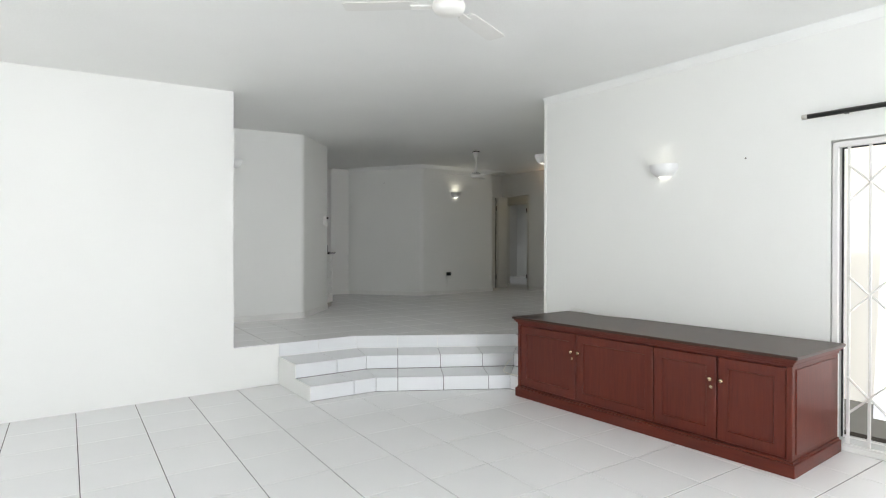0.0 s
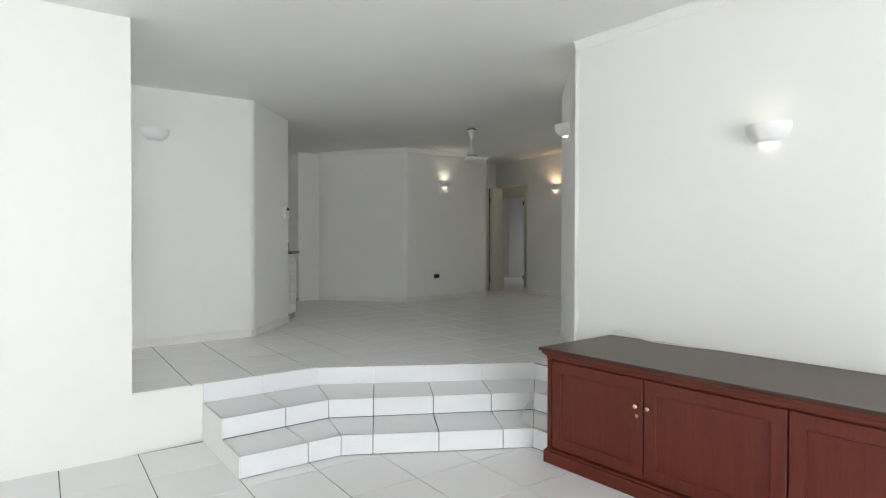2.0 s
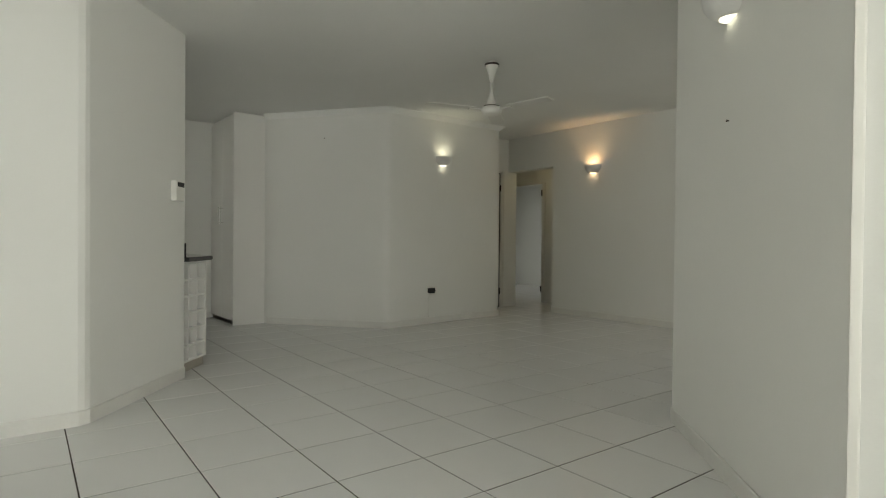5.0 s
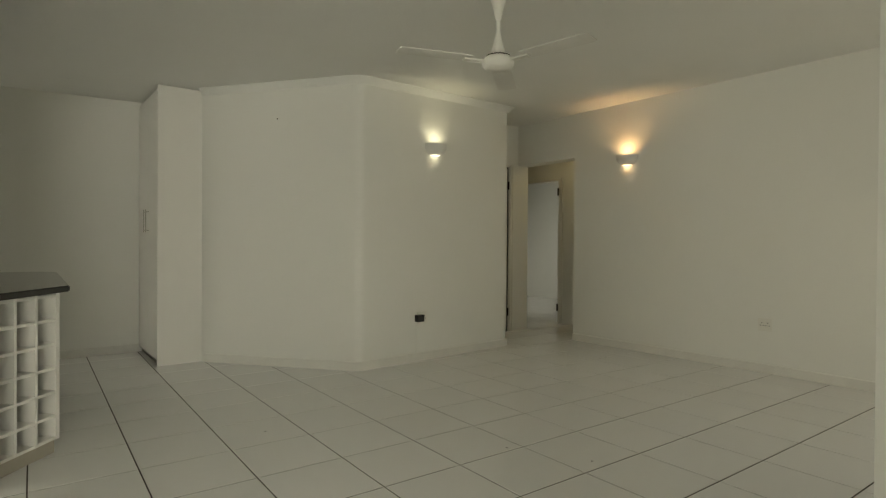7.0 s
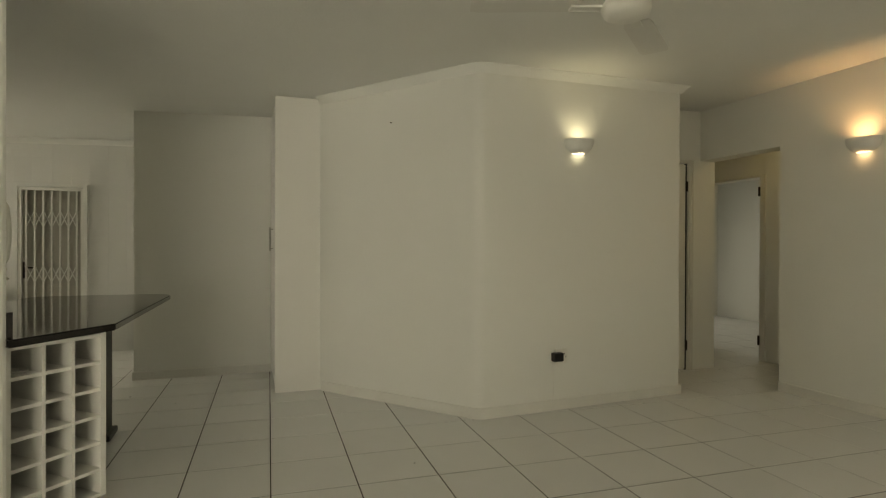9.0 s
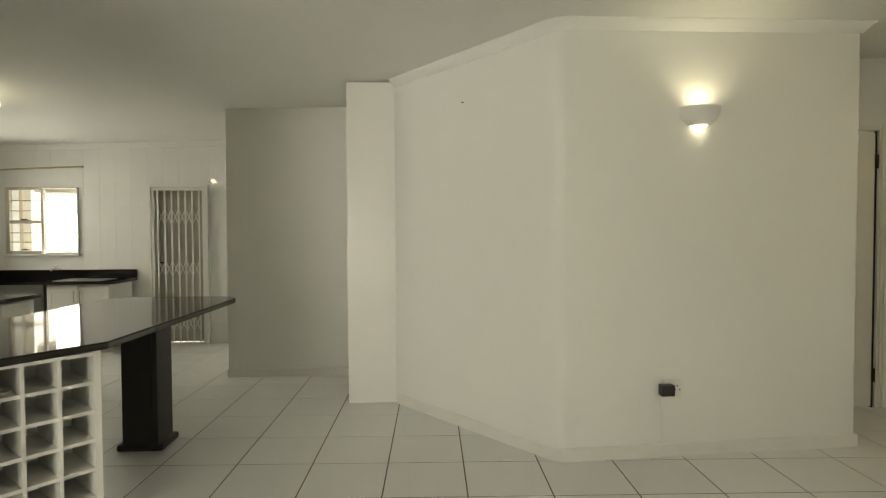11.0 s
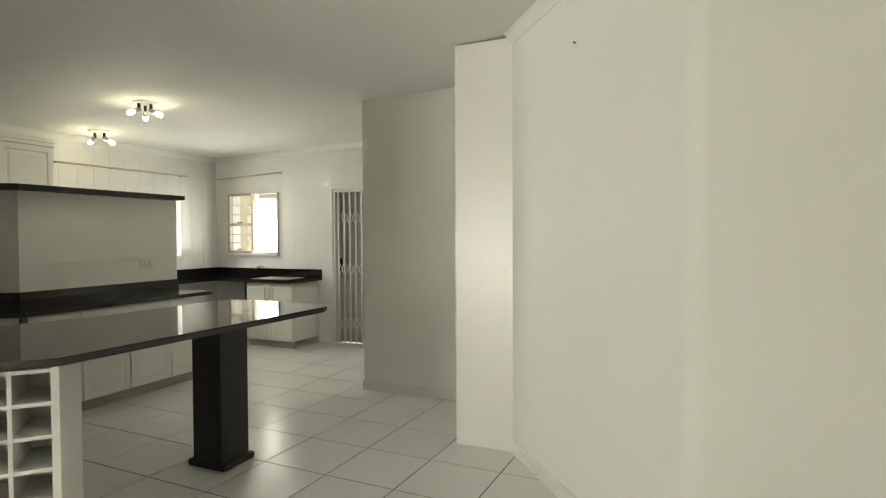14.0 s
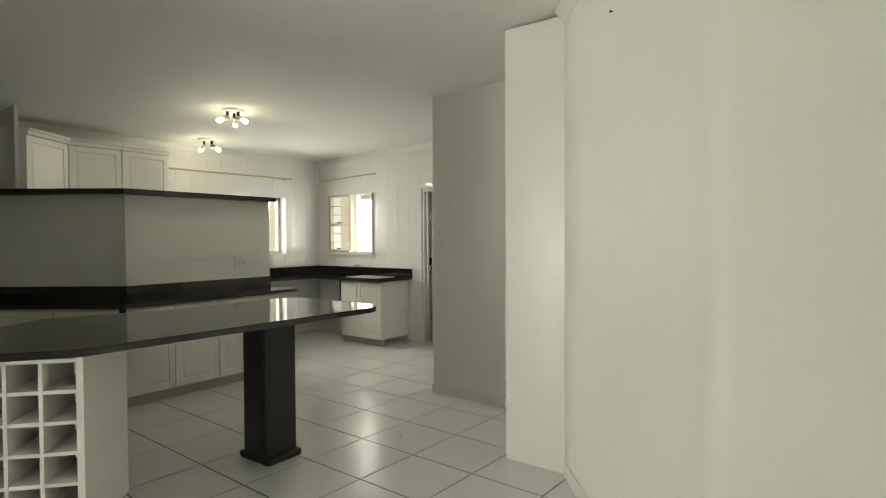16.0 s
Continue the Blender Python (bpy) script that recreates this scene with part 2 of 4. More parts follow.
def wall(name, p0, p1, thick, z0, label, openings=(), z1=None, material=None, ends=(0, 0)):
    """A wall from p0 to p1, its thickness to the left of that way; openings are (from, to, bottom, top) along it."""
    p0, p1 = Vector(p0), Vector(p1)
    d = (p1 - p0).normalized()
    n = Vector((-d.y, d.x))
    length = (p1 - p0).length
    bm = bmesh.new()
    top = (lambda x: z1) if z1 else (lambda x: zc(x) + 0.1)

    def piece(s0, s1, lo, hi):
        if s1 - s0 > 1e-4:
            q = [p0 + d * s0, p0 + d * s1, p0 + d * s1 + n * thick, p0 + d * s0 + n * thick]
            prism(bm, [(v.x, v.y) for v in q], lo, hi)
    s = -ends[0]
    for a, b, lo, hi in sorted(openings):
        piece(s, a, z0, top)
        if lo > z0:
            piece(a, b, z0, lo - (0.02 if abs(lo - H) < 1e-6 else 0))
        piece(a, b, hi, top)
        s = b
    piece(s, length + ends[1], z0, top)
    ob = link(name, bm, material or WALL)
    return tagged(ob, label, "wall", kind="structure")


def strip(name, pts, depth, profile, label, material, side=1):
    """A moulding along a line of plan points: profile pairs of (out from the wall, height)."""
    bm = bmesh.new()
    n = len(pts)
    rows = []
    for i, p in enumerate(pts):
        p = Vector(p)
        a = Vector(pts[max(i - 1, 0)])
        b = Vector(pts[min(i + 1, n - 1)])
        d1 = (p - a).normalized() if i else (b - p).normalized()
        d2 = (b - p).normalized() if i < n - 1 else d1
        n1, n2 = Vector((-d1.y, d1.x)) * side, Vector((-d2.y, d2.x)) * side
        mit = (n1 + n2).normalized()
        mit = mit / max(mit.dot(n1), 0.35)
        rows.append([bm.verts.new((p.x + mit.x * o, p.y + mit.y * o, depth(p.x) + h)) for o, h in profile])
    k = len(profile)
    for a, b in zip(rows, rows[1:]):
        for j in range(k):
            bm.faces.new((a[j], a[(j + 1) % k], b[(j + 1) % k], b[j]))
    bm.faces.new(rows[0])
    bm.faces.new(rows[-1][::-1])
    ob = link(name, bm, material)
    return tagged(ob, label, "trim", kind="structure")

# ---- structure ----
XR, YB, XK = 4.76, 14.06, 0.27           # right wall of the sunken room; back and left wall of the kitchen
TURN = 2.0               # degrees by which the right wall of the sunken room runs out of square


def xw(y):
    """The face of that wall."""
    return XR + (4.70 - y) * math.tan(radians(TURN))


FACE = [(2.2, 6.12), (3.112, 6.104), (4.735, 5.145), (4.735, 4.37)]     # edge of the upper floor
MID = [(2.2, 5.64), (2.985, 5.63), (4.40, 4.835), (4.40, 4.37)]
LOW = [(2.2, 5.26), (2.885, 5.23), (4.07, 4.53), (4.07, 4.37)]

floor_lower = link("floor_lower", prism(bmesh.new(), [(-2.8, -3.2), (5.4, -3.2), (5.4, 6.2), (-2.8, 6.2)], -0.25, -0.004), GROUT)
tagged(floor_lower, "large white glazed floor tiles with thin dark joints", "floor", kind="structure")
slab = prism(bmesh.new(), [(-2.7, 6.124), (2.2, 6.124), FACE[1], FACE[2], FACE[3], (5.0, 4.37), (5.0, 4.7), (9.9, 4.7), (14, 9), (14, 15), (-2.7, 15)], -0.2, H - 0.009)
platform = tagged(link("platform", slab, WALL), "white plastered edge of the raised floor", "platform", kind="structure")
bed = prism(bmesh.new(), [(-2.7, 6.126), (2.2, 6.126), (3.112, 6.11), (4.73, 5.15), (4.73, 4.37), (5.0, 4.37), (5.0, 4.7), (9.9, 4.7), (14, 9), (14, 15), (-2.7, 15)], H - 0.009, H - 0.0024)
floor_upper = tagged(link("floor_upper", bed, GROUT), "white glazed floor tiles with thin dark joints on the raised level", "floor", kind="structure")

bm = bmesh.new()
OUT = [(-3, -3.3), (XR + 0.45, -3.3), (XR + 0.3, 4.72), (15, 4.72), (15, 15), (10.5, 15), (10.5, 14.3), (-3, 14.3)]
lo = [bm.verts.new((x, y, zc(x))) for x, y in OUT]
hi = [bm.verts.new((x, y, zc(x) + 0.25)) for x, y in OUT]
bm.faces.new(lo), bm.faces.new(hi[::-1])
for i in range(len(OUT)):
    bm.faces.new((lo[i], lo[(i + 1) % len(OUT)], hi[(i + 1) % len(OUT)], hi[i]))
tagged(link("ceiling", bm, CEIL), "white painted ceiling with a fine stippled texture", "ceiling", kind="structure")

PAINT = "smooth white painted plaster wall"
wall("wall_lower_north", (-2.6, 6.12), (1.73, 6.12), 0.16, -0.1, PAINT)
wall("wall_lower_left", (-2.6, -3), (-2.6, 8.15), 0.2, -0.1, PAINT, [(4.0, 8.4, 0.05, 2.3), (9.4, 10.8, 1.2, 2.5)])
wall("wall_lower_back", (5.35, -3), (-2.8, -3), 0.2, -0.1, PAINT, [(2.05, 6.65, 0.2, 2.5)])
wall("wall_lower_right", (XR, 4.70), (xw(-3), -3), 0.2, -0.1, PAINT, [(2.77, 5.17, 0.03, 2.25)])
pier_right = prism(bmesh.new(), [(XR, 4.70), (6.03, 5.955), (6.06, 5.96), (6.075, 5.93), (6.18, 5.80), (4.96, 4.59)], -0.1, lambda x: zc(x) + 0.1)
tagged(link("wall_pier_right", pier_right, WALL), "white painted diagonal wall beside the steps", "wall", kind="structure")
wall("wall_dining_return", (6.19, 4.8), (6.19, 5.85), 0.1, 0, PAINT)
wall("wall_dining_south", (9.83, 5.0), (6.1, 5.0), 0.2, 0, PAINT, [(0.8, 3.0, 0.95, 2.5)])
wall("wall_dining_right", (9.63, 11.1), (9.63, 4.9), 0.2, 0, PAINT, [(0.17, 1.147, H, 2.716)])
wall("wall_passage_door", (8.6, 10.93), (9.63, 10.93), 0.15, 0, PAINT, [(0.0, 0.93, H, 2.70)])
ARC = []
for k in range(17):
    t = k / 16
    ARC.append(((1 - t) ** 2 * 6.565 + 2 * t * (1 - t) * 6.61 + t * t * 6.665, (1 - t) ** 2 * 10.078 + 2 * t * (1 - t) * 10.022 + t * t * 10.026))
bend = [(5.56, 11.33)] + ARC + [(8.64, 10.155), (8.66, 10.175), (8.66, 11.05), (8.5, 11.05), (8.5, 10.3), (6.75, 10.18), (5.7, 11.5)]
tagged(link("wall_bend", prism(bmesh.new(), bend, 0, lambda x: zc(x) + 0.1), WALL), "white painted wall with a soft rounded bend", "wall", kind="structure")
wall("wall_kitchen_pier", (3.86, 12.27), (5.7, 12.27), 0.15, 0, "olive-shaded white painted wall", ())
wall("wall_kitchen_pier_side", (3.862, 14.2), (3.862, 12.42), 0.15, 0, PAINT)
wall("wall_cupboard_side", (5.575, 12.4), (5.575, 11.36), 0.12, 0, PAINT)
wall("wall_kitchen_back", (0.07, YB), (4.1, YB), 0.2, 0, "white glazed wall tiles round a window and back door", [(0.46, 1.34, 1.62, 2.47), (2.21, 2.98, H, 2.505)], material=WALL_GROUT)
wall("wall_kitchen_left", (XK, 8.15), (XK, YB), 0.2, 0, "white glazed wall tiles round a kitchen window", [(4.15, 5.27, 1.60, 2.42)], material=WALL_GROUT)
wall("wall_kitchen_end", (0.07, 9.98), (1.0, 9.98), 0.03, 2.29, PAINT)
pier = [(-2.6, 8.0), (3.185, 8.0), (3.22, 8.01), (3.245, 8.03), (3.963, 8.85), (3.97, 8.865), (3.79, 9.04), (3.775, 9.04), (2.97, 8.15), (-2.6, 8.15)]
tagged(link("wall_pier_left", prism(bmesh.new(), pier, 0, lambda x: zc(x) + 0.1), WALL), "white painted wall that turns diagonally towards the kitchen", "wall", kind="structure")
wall("wall_passage_far", (10.66, 12.6), (10.66, 9.7), 0.15, 0, PAINT, [(0.68, 1.54, H, 2.62)])
wall("wall_passage_south", (10.8, 9.93), (9.83, 9.93), 0.15, 0, PAINT)
wall("wall_passage_north", (9.5, 12.5), (10.8, 12.5), 0.15, 0, PAINT)
wall("wall_passage_west", (9.68, 12.6), (9.68, 11.1), 0.15, 0, PAINT)
wall("wall_bedroom_far", (13.6, 14.8), (13.6, 9.9), 0.15, 0, PAINT)
wall("wall_bedroom_north", (10.66, 14.6), (13.7, 14.6), 0.15, 0, PAINT)
wall("wall_bedroom_south", (13.7, 10.0), (10.8, 10.0), 0.15, 0, PAINT)
wall("wall_bedroom_west", (10.68, 14.7), (10.68, 12.6), 0.13, 0, PAINT)

COVE = [(0, 0.03), (0, -0.065), (0.006, -0.065), (0.02, -0.045), (0.042, -0.02), (0.06, -0.006), (0.06, 0.03)]
for pts, side in (
    ([(XR, 4.70), (xw(-3), -3)], -1),
    ([(5.56, 11.33)] + ARC + [(8.66, 10.16), (8.66, 10.93)], -1),
    ([(XK, 8.15), (XK, YB), (3.86, YB)], -1),
):
    strip("cornice", pts, zc, COVE, "white coved plaster cornice", CEIL, side)

BASEB = [(0, 0), (0, 0.085), (0.008, 0.085), (0.012, 0.078), (0.012, 0)]
for pts, side in (
    ([(-2.6, 8.0), (3.185, 8.0), (3.24, 8.025), (3.965, 8.855)], -1),
    ([(6.05, 5.965), (4.80, 4.75)], -1),
    ([(5.58, 11.305)] + ARC + [(8.66, 10.16), (8.66, 10.93)], -1),
    ([(9.63, 9.953), (9.63, 5.0), (6.19, 5.0)], -1),
    ([(3.862, YB), (3.862, 12.27), (5.16, 12.27)], -1),
):
    strip("baseboard", pts, lambda x: H, BASEB, "low white painted skirting", SKIRT, side)
corner_bead = boxes((-0.014, -0.014, H, 0.014, 0.016, 3.1), bevel=0.006, m=pose(XR, 4.70, 0, 0, 0, 20))
tagged(link("corner_trim", corner_bead, PLASTIC), "thin white corner trim up the wall edge", "trim", kind="structure")

# ---- windows and doors of the setting ----


def window_unit(name, m, w, h, bars, label, frame_mat=ALU):
    """A glazed window whose frame stands in an opening: width along x, depth along y, height along z."""
    win = new(name)
    win.matrix_world = m
    tagged(win, label, "window", kind="structure")
    f, d = 0.045, 0.06
    part("window_frame", boxes((0, 0, 0, f, d, h), (w - f, 0, 0, w, d, h), (f, 0, 0, w - f, d, f), (f, 0, h - f, w - f, d, h), bevel=0.004), frame_mat, win)
    xs = [f] + [b for b in bars if b > 0] + [w - f]
    for b in bars:
        part("mullion", boxes((b - 0.022, 0.005, f, b + 0.022, d - 0.005, h - f), bevel=0.003), frame_mat, win)
    for a, b in zip(xs, xs[1:]):
        p = part("pane", boxes((a + 0.02, 0.027, f, b - 0.02, 0.032, h - f)), GLASS, win)
        p.visible_shadow = False
    return win


window_unit("window_1", pose(-1.3, -3.14, 0.2), 4.6, 2.3, (1.15, 2.3, 3.45), "wide white framed garden window")
window_unit("window_2", pose(-2.66, 1.0, 0.05, 0, 0, 90), 4.4, 2.25, (1.1, 2.2, 3.3), "white framed sliding garden door")
# window_6 is invented, out of view, to house the added nook lamp
window_unit("window_6", pose(-2.66, 6.4, 1.2, 0, 0, 90), 1.4, 1.3, (0.7,), "white framed window added at the unseen end of the raised nook")
window_unit("window_3", pose(6.83, 4.86, 0.95), 2.2, 1.55, (1.1,), "white framed dining room window")
window_unit("window_4", pose(XK - 0.12, 12.30, 1.60, 0, 0, 90), 1.12, 0.82, (0.56,), "white framed kitchen window")

# kitchen back window: fixed bright half and a barred opening half
w5 = new("window_5")
w5.matrix_world = pose(0.53, YB - 0.05, 1.62)
tagged(w5, "kitchen window with one barred half and a beige frame", "window", kind="structure")
part("window_frame", boxes((0, 0, 0, 0.045, 0.06, 0.85), (0.045, 0, 0, 0.43, 0.06, 0.04), (0.045, 0, 0.815, 0.43, 0.06, 0.85), bevel=0.004), BEIGE_FRAME, w5)
part("window_frame", boxes((0.866, 0.02, 0, 0.88, 0.06, 0.85), (0.465, 0.02, 0, 0.866, 0.06, 0.02), (0.465, 0.02, 0.835, 0.866, 0.06, 0.85), bevel=0.002), ALU, w5, "thin white frame of the clear half")
part("mullion", boxes((0.43, 0.002, 0.04, 0.465, 0.058, 0.815), bevel=0.004), BEIGE_FRAME, w5)
part("transom", boxes((0.045, 0.002, 0.385, 0.43, 0.058, 0.43), bevel=0.004), BEIGE_FRAME, w5)
for z in (0.15, 0.27, 0.55, 0.68):
    part("burglar_bar", tube(bmesh.new(), [(0.05, 0.015, z), (0.43, 0.015, z)], 0.006, 8), BEIGE_FRAME, w5)
for z in (0.05, 0.43):
    part("catch", boxes((0.20, -0.02, z, 0.27, 0.004, z + 0.015), bevel=0.003), BRONZE, w5)
for a, b, c, d in ((0.045, 0.43, 0.04, 0.385), (0.045, 0.43, 0.43, 0.815), (0.465, 0.866, 0.02, 0.835)):
    p = part("pane", boxes((a, 0.028, c, b, 0.033, d)), GLASS, w5)
    p.visible_shadow = False
part("sill", boxes((-0.02, -0.02, -0.03, 0.90, 0.045, -0.004), bevel=0.004), WALL_TILE, w5)

# outside the openings
ground = link("ground", boxes((-60, -60, -0.5, 60, 60, -0.3)), SOIL)
tagged(ground, "garden ground outside the house", "ground", kind="structure")
patio = link("pavement", boxes((5.0, -4, -0.3, 7.6, 4.3, -0.03)), PAVING)
tagged(patio, "grey paved patio outside the sliding door", "pavement", kind="structure")
# self-lit panel where the bright outside wall would be; no lamp there
tagged(link("backdrop", boxes((6.6, -3.5, -0.3, 6.7, 4.3, 3.4)), GLARE), "glowing cream backdrop in place of the sunlit wall outside the sliding door", "backdrop", kind="structure")
yard2 = link("outside_wall", boxes((-2.4, 14.62, -0.3, 0.335, 14.8, 3.4), bevel=0.02), CREAM)
tagged(yard2, "beige plastered neighbouring wall behind the kitchen", "wall", kind="structure")
for spec in ((-6, 17.0, -0.3, 5, 17.05, 5), (-4.05, 8, -0.3, -4.0, 16, 5)):
    tagged(link("backdrop", boxes(spec), BRIGHT), "bright hazy daylight outside the kitchen windows", "backdrop", kind="structure")
eave = link("eave", boxes((0.3, 14.9, 2.47, 3.6, 15.3, 2.62), bevel=0.01), BEIGE_FRAME)
tagged(eave, "weathered timber eave outside the kitchen window", "roof", kind="structure")

# closed door in the recess, and the open bedroom door


def hinge_set(parent, x, y, zs, m=None):
    for z in zs:
        part("hinge", tube(bmesh.new(), [(x, y, z - 0.055), (x, y, z + 0.055)], 0.013, 8), BRONZE, parent, "dark bronze hinge")


door_1 = new("door_1")
door_1.matrix_world = pose(8.66, 10.93, H)
tagged(door_1, "closed white flush door with dark hinges", "door", kind="structure")
leaf = part("leaf", boxes((0.0, 0.01, 0.012, 0.775, 0.05, 2.235), bevel=0.003), DOOR_WHITE, door_1)
part("door_frame", boxes((0.795, -0.012, 0, 0.87, 0.15, 2.27), (-0.06, -0.012, 2.25, 0.795, 0.15, 2.285), bevel=0.006), DOOR_WHITE, door_1)
part("architrave", boxes((0.808, -0.024, 0, 0.828, -0.0125, 2.284), (0.846, -0.019, 0, 0.862, -0.0125, 2.284), bevel=0.003), DOOR_WHITE, door_1)
# shade of the gap between leaf and frame, put in as a black box
part("gap_shade", boxes((0.777, 0.012, 0.0, 0.794, 0.03, 2.248)), BLACK, door_1, "black strip for the shade in the gap beside the leaf")
hinge_set(door_1, 0.785, 0.0, (0.27, 2.0))
door_2 = new("door_2")
door_2.matrix_world = pose(10.66, 11.06, H)
tagged(door_2, "white bedroom door standing open on dark hinges", "door", kind="structure")
part("leaf", boxes((0.05, 0.012, 0.012, 0.83, 0.05, 2.17), bevel=0.003), DOOR_WHITE, door_2)
part("door_frame", boxes((-0.014, -0.07, 0, 0.16, 0.004, 2.2), (-0.014, 0.855, 0, 0.16, 0.93, 2.2), (-0.014, 0.004, 2.17, 0.16, 0.855, 2.2), bevel=0.006), DOOR_WHITE, door_2)
hinge_set(door_2, -0.022, 0.004, (0.24, 2.0))

# ---- steps ----


def lerp(p, q, t):
    return (p[0] + (q[0] - p[0]) * t, p[1] + (q[1] - p[1]) * t)


for k, edge in ((0, LOW), (1, MID)):
    body = prism(bmesh.new(), [(x + 0.006 * (i == 0), y + 0.008) for i, (x, y) in enumerate(edge)] + [(4.755, 4.37), (4.755, 5.2), (3.2, 6.2), (2.206, 6.122)], RISE * k - 0.002, RISE * (k + 1) - 0.008)
    st = tagged(link("step", body, GROUT), "wide angled step faced with white glazed tiles", "step", kind="structure")
    if k == 0:
        step_low = st
    else:
        step_mid = st
side_bm = prism(bmesh.new(), [(2.196, LOW[0][1]), (2.206, LOW[0][1]), (2.206, 6.121), (2.196, 6.121)], 0.0, RISE)
prism(side_bm, [(2.196, MID[0][1]), (2.206, MID[0][1]), (2.206, 6.121), (2.196, 6.121)], RISE, 2 * RISE)
part("side_face", side_bm, WALL, step_low, "white painted end of the steps")

GAP = 0.006


def riser(parent, p, q, z0, z1):
    """One tile on the front of a step between two plan points."""
    p, q = Vector(p), Vector(q)
    d = (q - p).normalized()
    n = Vector((d.y, -d.x))
    a, b = p + d * GAP / 2, q - d * GAP / 2
    poly = [a + n * 0.004, b + n * 0.004, b - n * 0.008, a - n * 0.008]
    part("tile", prism(bmesh.new(), [(v.x, v.y) for v in poly], z0 + 0.006, z1), STEP_TILE, parent)


def tread(parent, quad, z, cuts):
    """Tiles that cover one flat stretch of a step, cut along lines given as (point, direction)."""
    pieces = [quad]
    for p, d in cuts:
        nx, ny = -d[1], d[0]
        c = nx * p[0] + ny * p[1]
        out = []
        for poly in pieces:
            for s in (1, -1):
                got = clip(poly, s * nx, s * ny, s * c + GAP / 2)
                if len(got) > 2 and area(got) > 4e-4:
                    out.append(got)
        pieces = out
    for poly in pieces:
        part("tile", prism(bmesh.new(), poly, z - 0.008, z), STEP_TILE, parent)


D = (0.858, -0.513)                     # along the diagonal front
NRM = (0.513, 0.858)
for k, (edge, back, owner) in enumerate(((LOW, MID, step_low), (MID, FACE, step_mid), (FACE, None, floor_upper))):
    z0, z1 = RISE * k, RISE * (k + 1)
    first = (3.082, 5.129)
    joints = [(first[0] + D[0] * 0.466 * j, first[1] + D[1] * 0.466 * j) for j in range(-1, 6)]
    A, B, C, E = edge
    ln = math.hypot(C[0] - B[0], C[1] - B[1])
    stops = []
    for j in joints:
        s = (j[0] - B[0]) * D[0] + (j[1] - B[1]) * D[1]
        if 0.06 < s < ln - 0.06:
            stops.append(s / ln)
    marks = [0.0] + stops + [1.0]
    for a, b in zip(marks, marks[1:]):
        riser(owner, lerp(B, C, a), lerp(B, C, b), z0, z1)
    xj = 2.645
    t = (xj - A[0]) / (B[0] - A[0])
    riser(owner, A, lerp(A, B, t), z0, z1)
    riser(owner, lerp(A, B, t), B, z0, z1)
    riser(owner, C, E, z0, z1)
    if back:
        A2, B2, C2, E2 = back
        g = 0.003
        tread(owner, [(A[0], A[1]), (B[0] - g, B[1]), (B2[0] - g, B2[1]), (A2[0], A2[1])], z1, [((xj, 0), (0, 1))])
        tread(owner, [(B[0] + g, B[1]), (C[0], C[1] + g), (C2[0], C2[1] + g), (B2[0] + g, B2[1])], z1, [(j, NRM) for j in joints])
        tread(owner, [(C[0], C[1] - g), (E[0], E[1]), (E2[0], E2[1]), (C2[0], C2[1] - g)], z1, [])

# ---- things: sunken room ----


def ring(bm, x0, z0, x1, z1, rail, y, t):
    """A rectangular frame as one mesh; its front faces -y."""
    o = [(x0, z0), (x1, z0), (x1, z1), (x0, z1)]
    n = [(x0 + rail, z0 + rail), (x1 - rail, z0 + rail), (x1 - rail, z1 - rail), (x0 + rail, z1 - rail)]
    e = 0.004
    rows = [[bm.verts.new((x, y + t, z)) for x, z in o], [bm.verts.new((x, y + e, z)) for x, z in o]]
    rows.append([bm.verts.new((x + (e if x == x0 else -e), y, z + (e if z == z0 else -e))) for x, z in o])
    rows.append([bm.verts.new((x - (e if k in (0, 3) else -e), y, z - (e if k in (0, 1) else -e))) for k, (x, z) in enumerate(n)])
    rows.append([bm.verts.new((x, y + e * 1.5, z)) for x, z in n])
    rows.append([bm.verts.new((x, y + t, z)) for x, z in n])
    for a, b in zip(rows, rows[1:] + rows[:1]):
        for k in range(4):
            bm.faces.new((a[k], a[(k + 1) % 4], b[(k + 1) % 4], b[k]))
    return bm


def framed_door(parent, x0, z0, x1, z1, y, t, rail, drop, material, field=0.45):
    """A framed door with a panel set into it, raised and fielded where field is under 1."""
    dr = part("door", ring(bmesh.new(), x0, z0, x1, z1, rail, y, t), material, parent)
    a, b, c, d = x0 + rail - 0.002, z0 + rail - 0.002, x1 - rail + 0.002, z1 - rail + 0.002
    bm = bmesh.new()
    rows = []
    for i, yy in ((0.0, y + t - 0.001), (0.0, y + drop), (0.012, y + drop), (0.034, y + drop * field)):
        rows.append([bm.verts.new(p) for p in ((a + i, yy, b + i), (c - i, yy, b + i), (c - i, yy, d - i), (a + i, yy, d - i))])
    for p, q in zip(rows, rows[1:]):
        for k in range(4):
            bm.faces.new((p[k], p[(k + 1) % 4], q[(k + 1) % 4], q[k]))
    bm.faces.new(rows[-1])
    bm.faces.new(rows[0][::-1])
    part("panel", bm, material, dr)
    return dr


